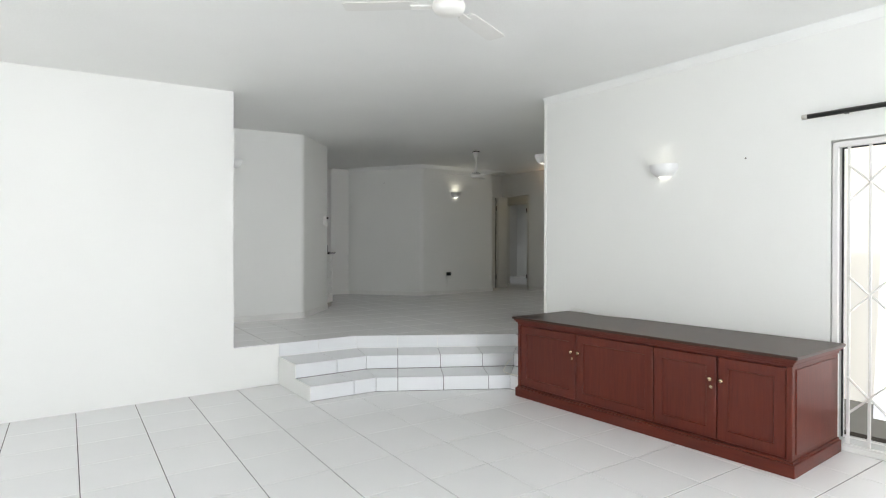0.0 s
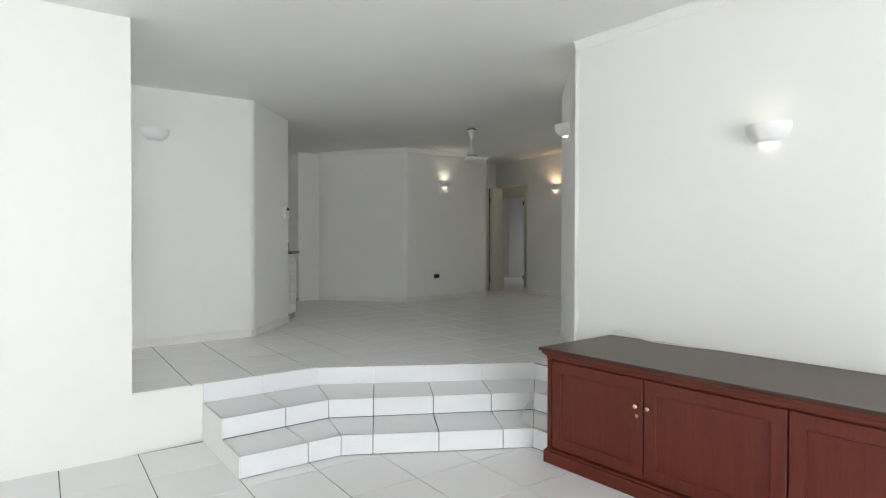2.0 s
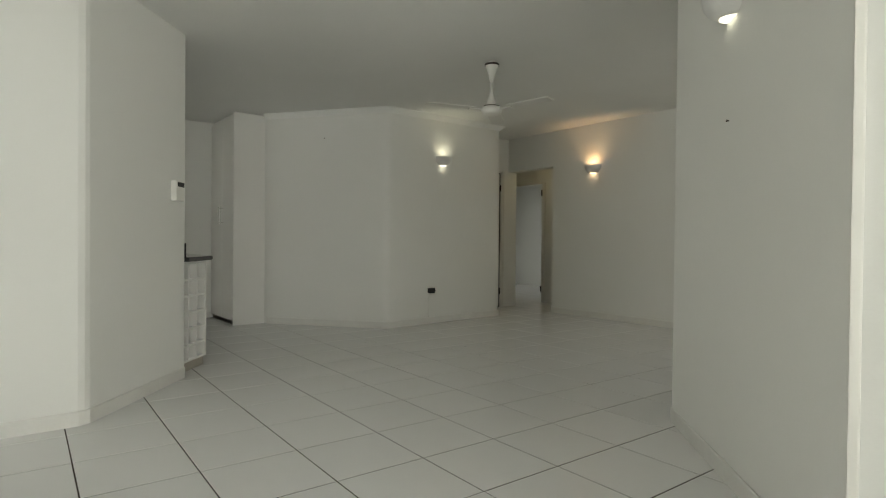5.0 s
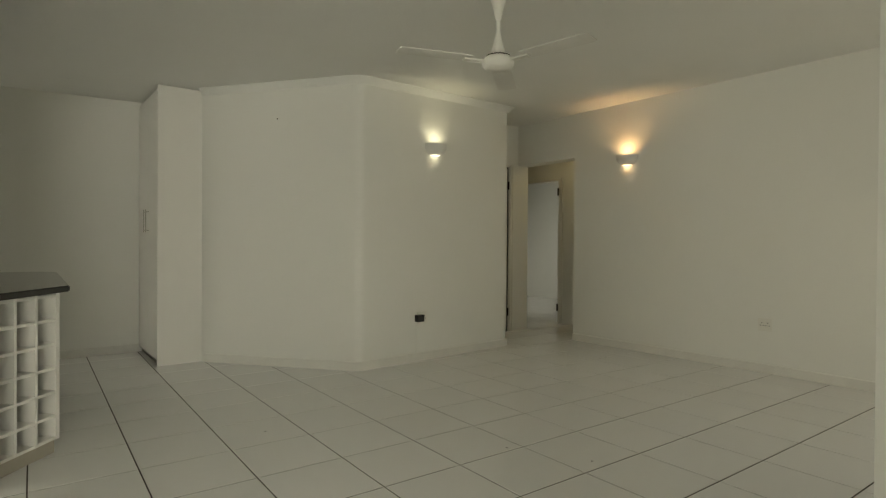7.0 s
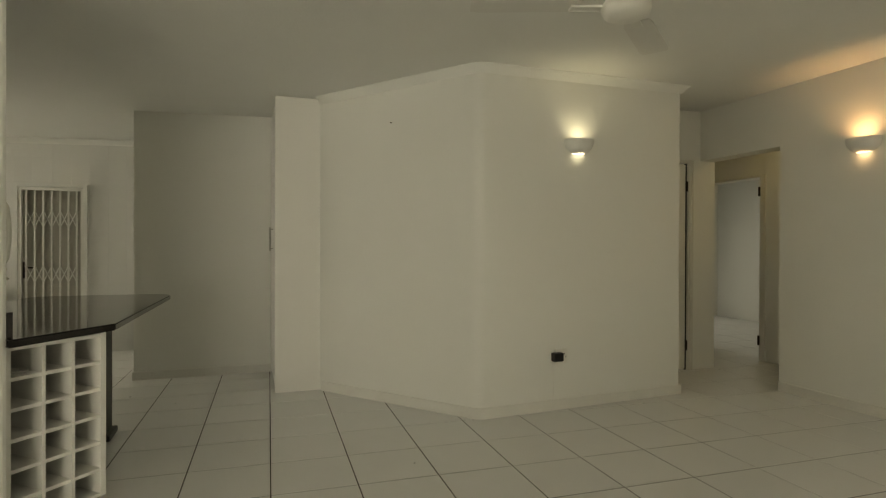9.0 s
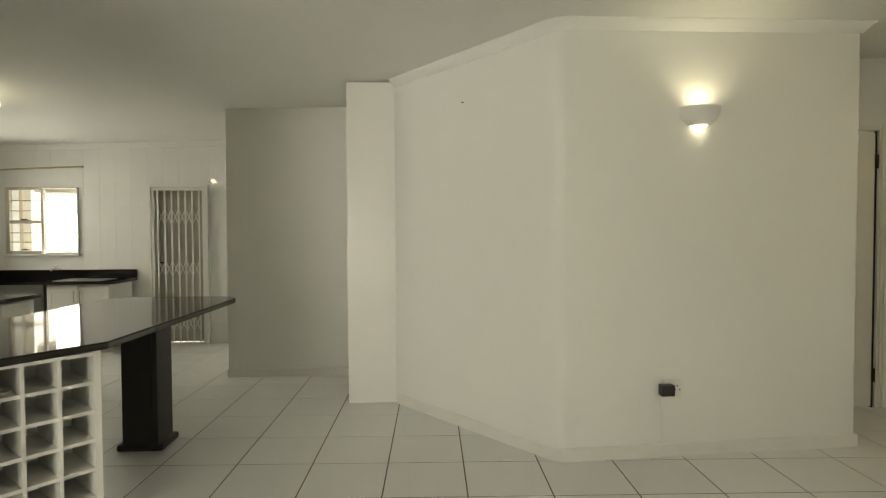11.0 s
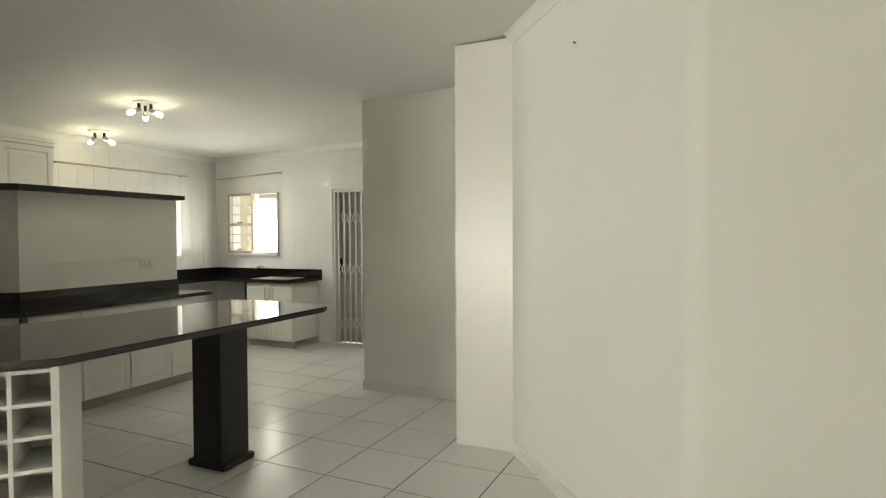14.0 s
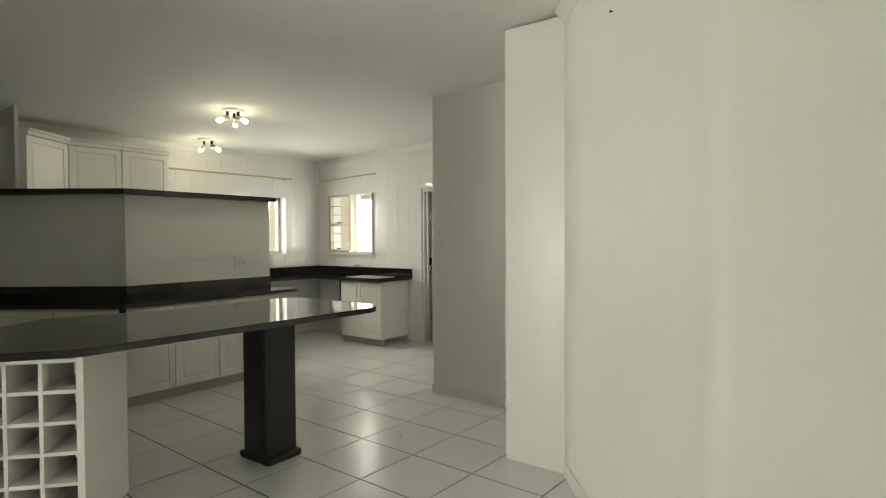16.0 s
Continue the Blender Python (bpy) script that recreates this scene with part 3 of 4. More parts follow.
def sideboard():
    """Local x runs along the front, y into the depth."""
    w, d, h = 2.44, 0.795, 0.78
    sb = base("sideboard", pose(3.955, 4.285, 0, 0, 0, -88.4), "low red mahogany sideboard with four panelled doors", "sideboard")
    part("carcass", boxes((0.0, 0.02, 0.09, w, d, h - 0.05), bevel=0.004), MAHOGANY, sb)
    part("plinth", boxes((-0.025, -0.02, 0, w + 0.025, d, 0.085), (-0.012, -0.008, 0.085, w + 0.012, d, 0.10), bevel=0.006), RAIL_WOOD, sb)
    cor = boxes((-0.01, -0.006, h - 0.075, w + 0.01, d, h - 0.055), (-0.022, -0.018, h - 0.055, w + 0.022, d, h - 0.038), (-0.036, -0.03, h - 0.04, w + 0.036, d, h - 0.022), bevel=0.007)
    part("cornice_moulding", cor, RAIL_WOOD, sb)
    part("top", boxes((-0.05, -0.045, h - 0.022, w + 0.05, d, h), bevel=0.008), TOP_WOOD, sb, "dark polished wooden top")
    edges = (0.03, 0.71, 1.465, 1.96, w - 0.03)
    for i in range(4):
        x0, x1 = edges[i] + 0.004, edges[i + 1] - 0.004
        dr = framed_door(sb, x0, 0.115, x1, h - 0.085, -0.002, 0.024, 0.075, 0.011, MAHOGANY, 0.93)
        kx = x1 - 0.035 if i % 2 == 0 else x0 + 0.035
        kb = lathe(bmesh.new(), [(0.002, 0.034), (0.012, 0.031), (0.017, 0.022), (0.013, 0.012), (0.006, 0.008), (0.008, 0.0)], 14, m=pose(kx, -0.002, 0.535, 90, 0, 0))
        part("knob", kb, BRASS, dr, "worn brass knob", True)
        if i % 2 == 0:
            part("keyhole_plate", lathe(bmesh.new(), [(0.001, 0.004), (0.011, 0.004), (0.012, 0.0)], 12, m=pose(kx, -0.002, 0.475, 90, 0, 0)), BRASS, dr, "small brass lock plate")
    part("corner_post", boxes((-0.004, -0.006, 0.10, 0.03, 0.03, h - 0.075), bevel=0.008), MAHOGANY, sb)
    part("corner_post", boxes((w - 0.03, -0.006, 0.10, w + 0.004, 0.03, h - 0.075), bevel=0.008), MAHOGANY, sb)
    part("side_panel", boxes((w - 0.002, 0.06, 0.13, w + 0.006, d - 0.05, h - 0.10), bevel=0.004), MAHOGANY, sb)


sideboard()


def cable(name, pts, r, label, material=PLASTIC):
    cu = bpy.data.curves.new(name, "CURVE")
    cu.dimensions, cu.bevel_depth, cu.bevel_resolution = "3D", r, 2
    sp = cu.splines.new("NURBS")
    sp.points.add(len(pts) - 1)
    for p, q in zip(sp.points, pts):
        p.co = (*q, 1)
    sp.use_endpoint_u, sp.order_u = True, 3
    cu.materials.append(material)
    return tagged(new(name, cu), label, "cable")


cable("cable", [(4.752, 4.36, 0.45), (4.752, 4.36, 0.79), (4.74, 4.28, 0.83), (4.70, 4.15, 0.81), (4.67, 4.0, 0.789), (4.69, 3.8, 0.786), (4.735, 3.6, 0.786)], 0.004, "thin white cable lying on the sideboard top")
cable("cable", [(4.62, 4.55, 0.30), (4.53, 4.70, 0.30), (4.44, 4.80, 0.292), (4.36, 4.83, 0.24), (4.20, 4.77, 0.156), (4.10, 4.67, 0.149), (4.08, 4.56, 0.149), (4.10, 4.40, 0.149), (4.14, 4.38, 0.149)], 0.0045, "thin grey-white cable looped on the steps", IVORY)
plug_loose = base("plug", pose(4.42, 4.72, RISE, 0, 0, 30), "small black cable plug lying on the step", "plug")
part("body", boxes((-0.02, -0.012, 0, 0.02, 0.012, 0.018), bevel=0.004), BLACK, plug_loose)
part("pins", boxes((0.02, -0.006, 0.006, 0.034, -0.003, 0.012), (0.02, 0.003, 0.006, 0.034, 0.006, 0.012)), STEEL, plug_loose)


def wall_light(name_m, label, glow, lit, color, watts):
    """A half-bowl plaster uplighter; the wall is the plane x = 0 and it faces +x."""
    wl = base("wall_light", name_m, label, "wall light", "plaster uplighters")
    prof = [(0.132, 0.052), (0.130, 0.025), (0.122, -0.004), (0.104, -0.032), (0.078, -0.052), (0.058, -0.060), (0.052, -0.054), (0.072, -0.044), (0.096, -0.024), (0.113, 0.0), (0.121, 0.025), (0.123, 0.052), (0.132, 0.052)]
    part("bowl", lathe(bmesh.new(), prof, 22, -90, 180), PLASTER, wl, "", True)
    part("back_plate", boxes((0.0, -0.11, -0.03, 0.006, 0.11, 0.04), bevel=0.002), PLASTER, wl)
    disc = lathe(bmesh.new(), [(0.0005, -0.060), (0.056, -0.060), (0.056, -0.054), (0.0005, -0.054)], 16, -90, 180)
    part("diffuser", disc, glow if lit else PLASTIC, wl, "frosted glass diffuser")
    bulb = lathe(bmesh.new(), [(0.001, -0.025), (0.014, -0.022), (0.017, 0.0), (0.014, 0.02), (0.001, 0.024)], 12, m=pose(0.05, 0, 0.0, 0, 0, 0))
    part("bulb", bulb, glow if lit else PLASTIC, wl, "", True)
    if lit:
        up_light("wall_light_lamp", name_m @ Vector((0.09, 0, 0.01)), name_m @ Vector((0.12, 0.001, 0.30)), watts, color)
        bulb_light("wall_light_lower_lamp", name_m @ Vector((0.045, 0, -0.085)), watts * 0.02, color, 0.03)


COOL, WARM = (1.0, 0.95, 0.76), (1.0, 0.61, 0.33)
wall_light(pose(xw(3.25), 3.25, 2.17, 0, 0, 180 + TURN), "lit white half-bowl wall light above the sideboard", COOL_GLOW, True, COOL, 0.8)
wall_light(pose(2.22, 8.0, 2.58, 0, 0, -90), "unlit white half-bowl wall light", COOL_GLOW, False, COOL, 0)
wall_light(pose(5.435, 5.365, 2.60, 0, 0, 135), "lit white half-bowl wall light on the diagonal wall", COOL_GLOW, True, COOL, 1.2)
wall_light(pose(7.52, 10.083, 2.60, 0, 0, -86), "lit white half-bowl wall light with cool glow", COOL_GLOW, True, COOL, 4.2)
wall_light(pose(9.63, 9.19, 2.60, 0, 0, 180), "lit white half-bowl wall light with warm orange glow", WARM_GLOW, True, WARM, 10.5)
bulb_light("passage_lamp", (10.15, 10.35, 2.9), 2.2, (1.0, 0.78, 0.42), 0.05)


def ceiling_fan(x, y, drop, turn, label, hang=0.0):
    z = zc(x) - hang
    fan = base("ceiling_fan", pose(x, y, z, 0, 0, turn), label, "ceiling fan", "white ceiling fans")
    k = min(1.0, (drop - 0.05) / 0.36)
    part("canopy", lathe(bmesh.new(), [(0.02, hang + 0.01), (0.02, 0.02), (0.062, 0.02), (0.062, -0.005), (0.05, -0.03 * k), (0.03, -0.09 * k), (0.018, -0.15 * k), (0.012, -0.16 * k)], 20), PLASTIC, fan, "", True)
    part("ring", lathe(bmesh.new(), [(0.066, 0.01), (0.066, -0.006), (0.05, -0.006), (0.05, 0.01)], 20), BRONZE, fan, "dark rim at the ceiling")
    part("rod", tube(bmesh.new(), [(0, 0, -0.14 * k), (0, 0, -drop + 0.02)], 0.012, 12), PLASTIC, fan, "", True)
    part("lower_cup", lathe(bmesh.new(), [(0.012, -drop + 0.05 + 0.15 * k), (0.02, -drop + 0.05 + 0.12 * k), (0.038, -drop + 0.05 + 0.05 * k), (0.052, -drop + 0.054), (0.06, -drop + 0.05)], 20), PLASTIC, fan, "", True)
    part("motor", lathe(bmesh.new(), [(0.002, -drop + 0.052), (0.078, -drop + 0.046), (0.094, -drop + 0.03), (0.097, -drop + 0.01), (0.088, -drop - 0.012), (0.066, -drop - 0.025), (0.002, -drop - 0.03)], 28), PLASTIC, fan, "", True)
    part("band", lathe(bmesh.new(), [(0.07, -drop + 0.056), (0.074, -drop + 0.054), (0.074, -drop + 0.046), (0.07, -drop + 0.046)], 24), BRONZE, fan, "dark band round the motor")
    for blade in range(3):
        m = pose(0, 0, 0, 0, 0, 120 * blade)
        br = boxes((0.1, -0.02, -drop + 0.012, 0.22, 0.02, -drop + 0.018), bevel=0.002, m=m)
        part("bracket", br, PLASTIC, fan)
        bm = bmesh.new()
        rows = []
        for r, wd in ((0.18, 0.05), (0.22, 0.06), (0.42, 0.063), (0.58, 0.066), (0.615, 0.055)):
            tilt = -0.05
            rows.append([bm.verts.new(m @ Vector((r, s * wd, -drop + 0.022 + s * wd * tilt + e))) for s in (-1, 1) for e in (0.0, 0.005)])
        for a, b in zip(rows, rows[1:]):
            for i, j in ((0, 2), (2, 3), (3, 1), (1, 0)):
                bm.faces.new((a[i], a[j], b[j], b[i]))
        bm.faces.new((rows[0][0], rows[0][1], rows[0][3], rows[0][2]))
        bm.faces.new((rows[-1][0], rows[-1][2], rows[-1][3], rows[-1][1]))
        bl = part("blade", bm, BLADE, fan, "flat white blade")
        part("screw", boxes((0.13, -0.006, -drop + 0.018, 0.142, 0.006, -drop + 0.024), m=m), BRONZE, bl)


ceiling_fan(2.07, 2.88, 0.20, 22, "white three-bladed ceiling fan over the sunken room")
ceiling_fan(6.34, 7.90, 0.425, 40, "white three-bladed ceiling fan over the dining area", 0.045)


def trellis_gate(name, m, w, h, bars, bands, label, rod=0.011, cross=0.2, wide=False):
    """A folding security gate: upright bars joined by crossing links; x along it, front towards -y."""
    g = base(name, m, label, "security gate")
    part("gate_frame", boxes((0, 0, 0, 0.035, 0.035, h), (w - 0.035, 0, 0, w, 0.035, h), (0.035, 0, h - 0.035, w - 0.035, 0.035, h), (0.035, 0, 0, w - 0.035, 0.03, 0.018), bevel=0.004), GATE, g)
    step = (w - 0.07) / bars
    xs = [0.035 + step * (i + 0.5) for i in range(bars)]
    for x in xs:
        part("bar", boxes((x - rod, 0.008, 0.018, x + rod, 0.024, h - 0.035), bevel=0.002), GATE, g)
    for zb in bands:
        for i, (a, b) in enumerate(zip(xs, xs[1:])):
            for s in (1, -1):
                za, zq = (zb - s * cross / 2, zb + s * cross / 2) if not wide else (zb + s * cross / 2, zb) if i % 2 == 0 else (zb, zb + s * cross / 2)
                p = tube(bmesh.new(), [(a, 0.004 if s > 0 else 0.028, za), (b, 0.004 if s > 0 else 0.028, zq)], 0.009 if wide else 0.006, 6)
                part("link", p, GATE, g)
        for x in xs:
            part("rivet", tube(bmesh.new(), [(x, -0.004, zb + cross / 2), (x, 0.03, zb + cross / 2)], 0.007, 6), GATE, g)
    return g


# sliding door and gate beside the sideboard
sd = new("door_3")
sd.matrix_world = pose(xw(1.93) + 0.02, 1.93, 0.03, 0, 0, -90 + TURN)
tagged(sd, "white aluminium sliding glass door, closed", "door", kind="structure")
part("door_frame", boxes((0, 0.06, 0, 0.045, 0.13, 2.22), (2.355, 0.06, 0, 2.4, 0.13, 2.22), (0.045, 0.06, 2.17, 2.355, 0.13, 2.22), (0.045, 0.06, 0, 2.355, 0.13, 0.045), bevel=0.004), ALU, sd)
part("stile", boxes((1.17, 0.07, 0.045, 1.23, 0.12, 2.17), bevel=0.004), ALU, sd)
for a, b in ((0.045, 1.17), (1.23, 2.355)):
    p = part("pane", boxes((a, 0.093, 0.045, b, 0.099, 2.17)), GLASS, sd)
    p.visible_shadow = False
part("seal_and_shade", boxes((0.045, 0.055, 0.045, 0.056, 0.062, 2.17), (0.056, 0.055, 2.16, 1.17, 0.062, 2.17)), BLACK, sd, "dark rubber seal")
trellis_gate("security_gate", pose(xw(1.92) - 0.005, 1.92, 0.032, 0, 0, -90 + TURN), 2.35, 2.2, 18, (0.37, 1.10, 1.90), "white folding security gate across the sliding door", 0.009, 0.26, True)
rod1 = base("curtain_rod", pose(xw(2.08) - 0.07, 2.08, 2.44, 0, 0, -90 + TURN), "thick dark curtain rod with a silver end cap", "curtain rod")
part("rod", tube(bmesh.new(), [(0.02, 0, 0), (2.9, 0, 0)], 0.018, 14), DARK_ROD, rod1, "", True)
part("end_cap", tube(bmesh.new(), [(-0.015, 0, 0), (0.022, 0, 0)], 0.0195, 14), STEEL, rod1, "silver end cap", True)
for x in (0.25, 2.6):
    part("bracket", boxes((x - 0.012, 0.0, -0.012, x + 0.012, 0.07, 0.012), bevel=0.003), DARK_ROD, rod1)

# ---- things: dining area ----


def socket(m, w, h, label, holes):
    s = base("socket_outlet", m, label, "socket")
    part("plate", boxes((-w / 2, -0.012, -h / 2, w / 2, 0.0, h / 2), bevel=0.004), PLASTIC, s)
    for x in holes:
        part("socket_holes", boxes((x - 0.004, -0.0135, 0.012, x + 0.004, -0.011, 0.022), (x - 0.018, -0.0135, -0.012, x - 0.011, -0.011, -0.003), (x + 0.011, -0.0135, -0.012, x + 0.018, -0.011, -0.003)), BLACK, s)
    part("switch", boxes((-0.012 if len(holes) < 2 else -0.05, -0.017, 0.026, 0.004 if len(holes) < 2 else -0.035, -0.011, 0.044), bevel=0.002), PLASTIC, s)
    return s


socket(pose(7.36, 10.071, 0.87, 0, 0, 3.7), 0.12, 0.12, "white wall socket holding a black adapter", (0.03,))
ad = base("adapter_plug", pose(7.315, 10.053, 0.872, 0, 0, 3.7), "square black power adapter plugged into the wall", "power adapter")
part("body", boxes((-0.055, -0.055, -0.035, 0.03, 0.0, 0.035), bevel=0.008), BLACK, ad)
part("label_plate", boxes((0.0305, -0.045, -0.02, 0.0325, -0.01, 0.02)), IVORY, ad, "pale rating label")
cable("cable", [(7.27, 10.03, 0.845), (7.265, 10.035, 0.80), (7.285, 10.05, 0.70), (7.28, 10.05, 0.55), (7.275, 10.04, H + 0.09)], 0.0022, "thin pale cable hanging from the adapter")
socket(pose(9.63, 7.70, 0.885, 0, 0, -90), 0.12, 0.12, "white double wall socket", (-0.025, 0.025))


def nail(p, n):
    v = Vector(n)
    nl = base("nail", Matrix.Translation(p), "small dark nail in the painted wall", "nail")
    part("shaft", tube(bmesh.new(), [(0, 0, 0), v * 0.012], 0.003, 6), BRONZE, nl)
    part("head", tube(bmesh.new(), [v * 0.012, v * 0.015], 0.006, 8), BRONZE, nl)


nail((xw(2.53), 2.53, 2.195), (-1, 0, 0))
nail((6.08, 10.68, 2.815), (-0.77, -0.63, 0))
nail((5.45, 5.377, 2.08), (-0.7, 0.7, 0))

# tall built-in cupboard
CX, CY = 5.16, 11.335
cup = base("cupboard", pose(CX, CY, H), "tall white built-in cupboard with steel bar handles", "cupboard")
CH = zc(CX) - H - 0.005
part("body", boxes((0.030, 0.016, 0.0, 0.412, 0.93, CH), bevel=0.002), LACQUER, cup)
part("side_panel", boxes((-0.002, 0.0, 0.0, 0.412, 0.0155, CH), bevel=0.002), LACQUER, cup)
for a, b, hy in ((0.026, 0.462, 0.415), (0.468, 0.925, 0.515)):
    dr = part("door", boxes((0.0, a, 0.06, 0.019, b, CH - 0.04), bevel=0.003), LACQUER, cup)
    hb = tube(bmesh.new(), [(-0.03, hy, 1.29), (-0.03, hy, 1.52)], 0.006, 8)
    tube(hb, [(0.002, hy, 1.31), (-0.03, hy, 1.31)], 0.005, 8)
    tube(hb, [(0.002, hy, 1.50), (-0.03, hy, 1.50)], 0.005, 8)
    part("handle", hb, STEEL, dr, "steel bar handle")
# black strip paints the shade in the gap between side panel and door
part("seal_and_shade", boxes((0.006, 0.0158, 0.06, 0.0295, 0.0258, CH - 0.04)), BLACK, cup, "black strip standing in for the shadow gap beside the door")
part("kickboard", boxes((0.03, 0.006, 0, 0.04, 0.925, 0.055)), KICK, cup)

# ---- things: kitchen ----
PIER_D = Vector((0.69, 0.724))
ZB = 1.372              # bar top
bar_pts = [(4.298, 9.255), (4.345, 10.96), (4.325, 11.03), (4.27, 11.09), (4.18, 11.125), (3.52, 11.13), (3.42, 11.10), (3.365, 11.03), (3.35, 10.95), (3.32, 10.14), (3.10, 9.50), (3.45, 8.95), (3.57, 8.87), (3.785, 9.045), (3.972, 8.868), (3.99, 8.815)]
bar = base("bar_counter", pose(0, 0, 0), "polished black granite breakfast bar top with clipped corners", "counter")
bm = prism(bmesh.new(), bar_pts, ZB - 0.035, ZB)
bmesh.ops.bevel(bm, geom=[e for e in bm.edges if abs(e.verts[0].co.z - e.verts[1].co.z) < 1e-5], offset=0.006, segments=2, affect="EDGES")
part("granite_top", bm, GRANITE, bar)
part("upstand", prism(bmesh.new(), [(3.972, 8.869), (3.797, 9.043), (3.812, 9.058), (3.987, 8.884)], ZB, ZB + 0.11), GRANITE, bar)

LM = pose(3.897, 10.485, H)
leg = part("leg", boxes((-0.115, -0.115, 0.03, 0.115, 0.115, ZB - 0.035 - H), bevel=0.006, m=LM), BLACK_WOOD, bar, "square black pedestal leg")
part("foot", boxes((-0.15, -0.13, 0, 0.15, 0.135, 0.045), bevel=0.02, m=LM), BLACK_WOOD, leg)
part("inset_panel", boxes((-0.085, -0.119, 0.10, 0.085, -0.113, ZB - 0.12 - H), bevel=0.003, m=LM), BLACK_WOOD, leg)


def wine_rack():
    """Local x along the front, y into the depth, from the wall end to the free corner."""
    q = Vector((4.252, 9.275))
    p = Vector((3.945, 8.93))
    w = (q - p).length
    rz = math.degrees(math.atan2(q.y - p.y, q.x - p.x))
    d, z0, z1 = 0.53, 0.078, ZB - 0.035 - H
    wr = base("wine_rack", pose(p.x, p.y, H, 0, 0, rz), "white built-in wine rack of square pigeonholes under the bar", "wine rack")
    part("side_panel", boxes((w - 0.03, 0.0, z0, w, d, z1), bevel=0.002), LACQUER, wr)
    part("side_panel", boxes((0, 0.0, z0, 0.022, 0.35, z1), bevel=0.002), LACQUER, wr)
    part("back_panel", boxes((0.022, 0.30, z0, w - 0.03, 0.315, z1)), LACQUER, wr)
    part("kickboard", boxes((0.01, 0.02, 0.0, w - 0.02, 0.035, z0), (w - 0.03, 0.02, 0, w - 0.015, d - 0.02, z0)), KICK, wr, "grey kickboard")
    cols, rows = 3, 6
    cw, rh = (w - 0.052) / cols, 0.1345
    for i in range(1, cols):
        x = 0.022 + cw * i
        part("divider", boxes((x - 0.008, 0.0, z0, x + 0.008, 0.30, z1), bevel=0.001), LACQUER, wr)
    for j in range(rows + 1):
        z = min(max(z0 + rh * j, z0 + 0.008), z1 - 0.008)
        for i in range(cols):
            x0 = 0.022 + cw * i + (0.008 if i else 0)
            x1 = 0.022 + cw * (i + 1) - (0.008 if i < cols - 1 else 0)
            part("shelf", boxes((x0, 0.003, z - 0.008, x1, 0.30, z + 0.008)), LACQUER, wr)
    t = base("wire_tangle", pose(p.x, p.y, H, 0, 0, rz), "pale coiled wire lying in a rack compartment", "wire")
    bm = bmesh.new()
    zz = z0 + rh * 5 + 0.012
    pts = [(0.10 + 0.045 * math.cos(a * 0.7), 0.10 + 0.05 * math.sin(a * 0.7), zz + 0.002 * (a % 5)) for a in range(30)]
    tube(bm, pts, 0.003, 5)
    part("coil", bm, PLASTIC, t)


wine_rack()

# intercom phone on the end of the diagonal wall, and the small meter box
phone = base("wall_phone", pose(3.838, 9.0, 1.68, 0, 0, 135), "white wall phone with a tangled curly cord", "telephone")
part("cradle", boxes((-0.045, -0.05, 0.01, 0.045, 0.0, 0.27), bevel=0.012), PLASTIC, phone)
bm = bmesh.new()
rows = []
for k in range(13):
    u = k / 12
    end_swell = max(0.0, 1 - min(u, 1 - u) / 0.24)
    z, y0, y1, wd = 0.285 * u, -0.062 + 0.004 * end_swell, -0.09 - 0.03 * (1 - (2 * u - 1) ** 2) * 0.6, 0.02 + 0.009 * end_swell
    if k in (0, 12):
        wd, y1 = wd * 0.8, y1 + 0.008
    rows.append([bm.verts.new(p) for p in ((-wd, y0, z), (wd, y0, z), (wd, y1 + 0.006, z), (wd * 0.6, y1, z), (-wd * 0.6, y1, z), (-wd, y1 + 0.006, z))])
for a, b in zip(rows, rows[1:]):
    for k in range(6):
        bm.faces.new((a[k], a[(k + 1) % 6], b[(k + 1) % 6], b[k]))
bm.faces.new(rows[0][::-1])
bm.faces.new(rows[-1])
part("handset", bm, PLASTIC, phone, "curved white handset", True)
bm = bmesh.new()
pts = []
for a in range(190):
    t = a / 190
    pts.append((0.02 * math.sin(t * 31) + 0.016 * math.cos(a * 1.1), -0.05 + 0.03 * math.sin(t * 17) + 0.016 * math.sin(a * 1.1), -0.015 - 0.15 * abs(math.sin(t * 6.6)) ** 0.7))
tube(bm, pts, 0.0035, 5)
part("cord", bm, IVORY, phone, "curly ivory cord")
box_m = pose(3.872, 8.748, 1.80, 0, 0, 48.9)
mb = base("meter_box", box_m, "small white electricity meter with a dark window", "meter")
part("case", boxes((-0.06, -0.045, 0, 0.06, 0.0, 0.15), bevel=0.008), PLASTIC, mb)
part("window", boxes((-0.045, -0.050, 0.105, 0.045, -0.044, 0.14), bevel=0.003), BLACK, mb, "dark display window")

# partition with raised shelf and its base cabinets
PX, PY0, PY1 = 1.68, 10.59, 12.11
DG = Vector((-0.80, -0.60))
NG = Vector((0.60, -0.80))           # out of the diagonal face


def off(p, a, n):
    return (p[0] + DG.x * a + NG.x * n, p[1] + DG.y * a + NG.y * n)




def mitre(o):
    """The corner point of a line that runs o outside the partition's two faces."""
    x = PX + o
    c = NG.x * PX + NG.y * PY0 + o
    return (x, (c - NG.x * x) / NG.y)


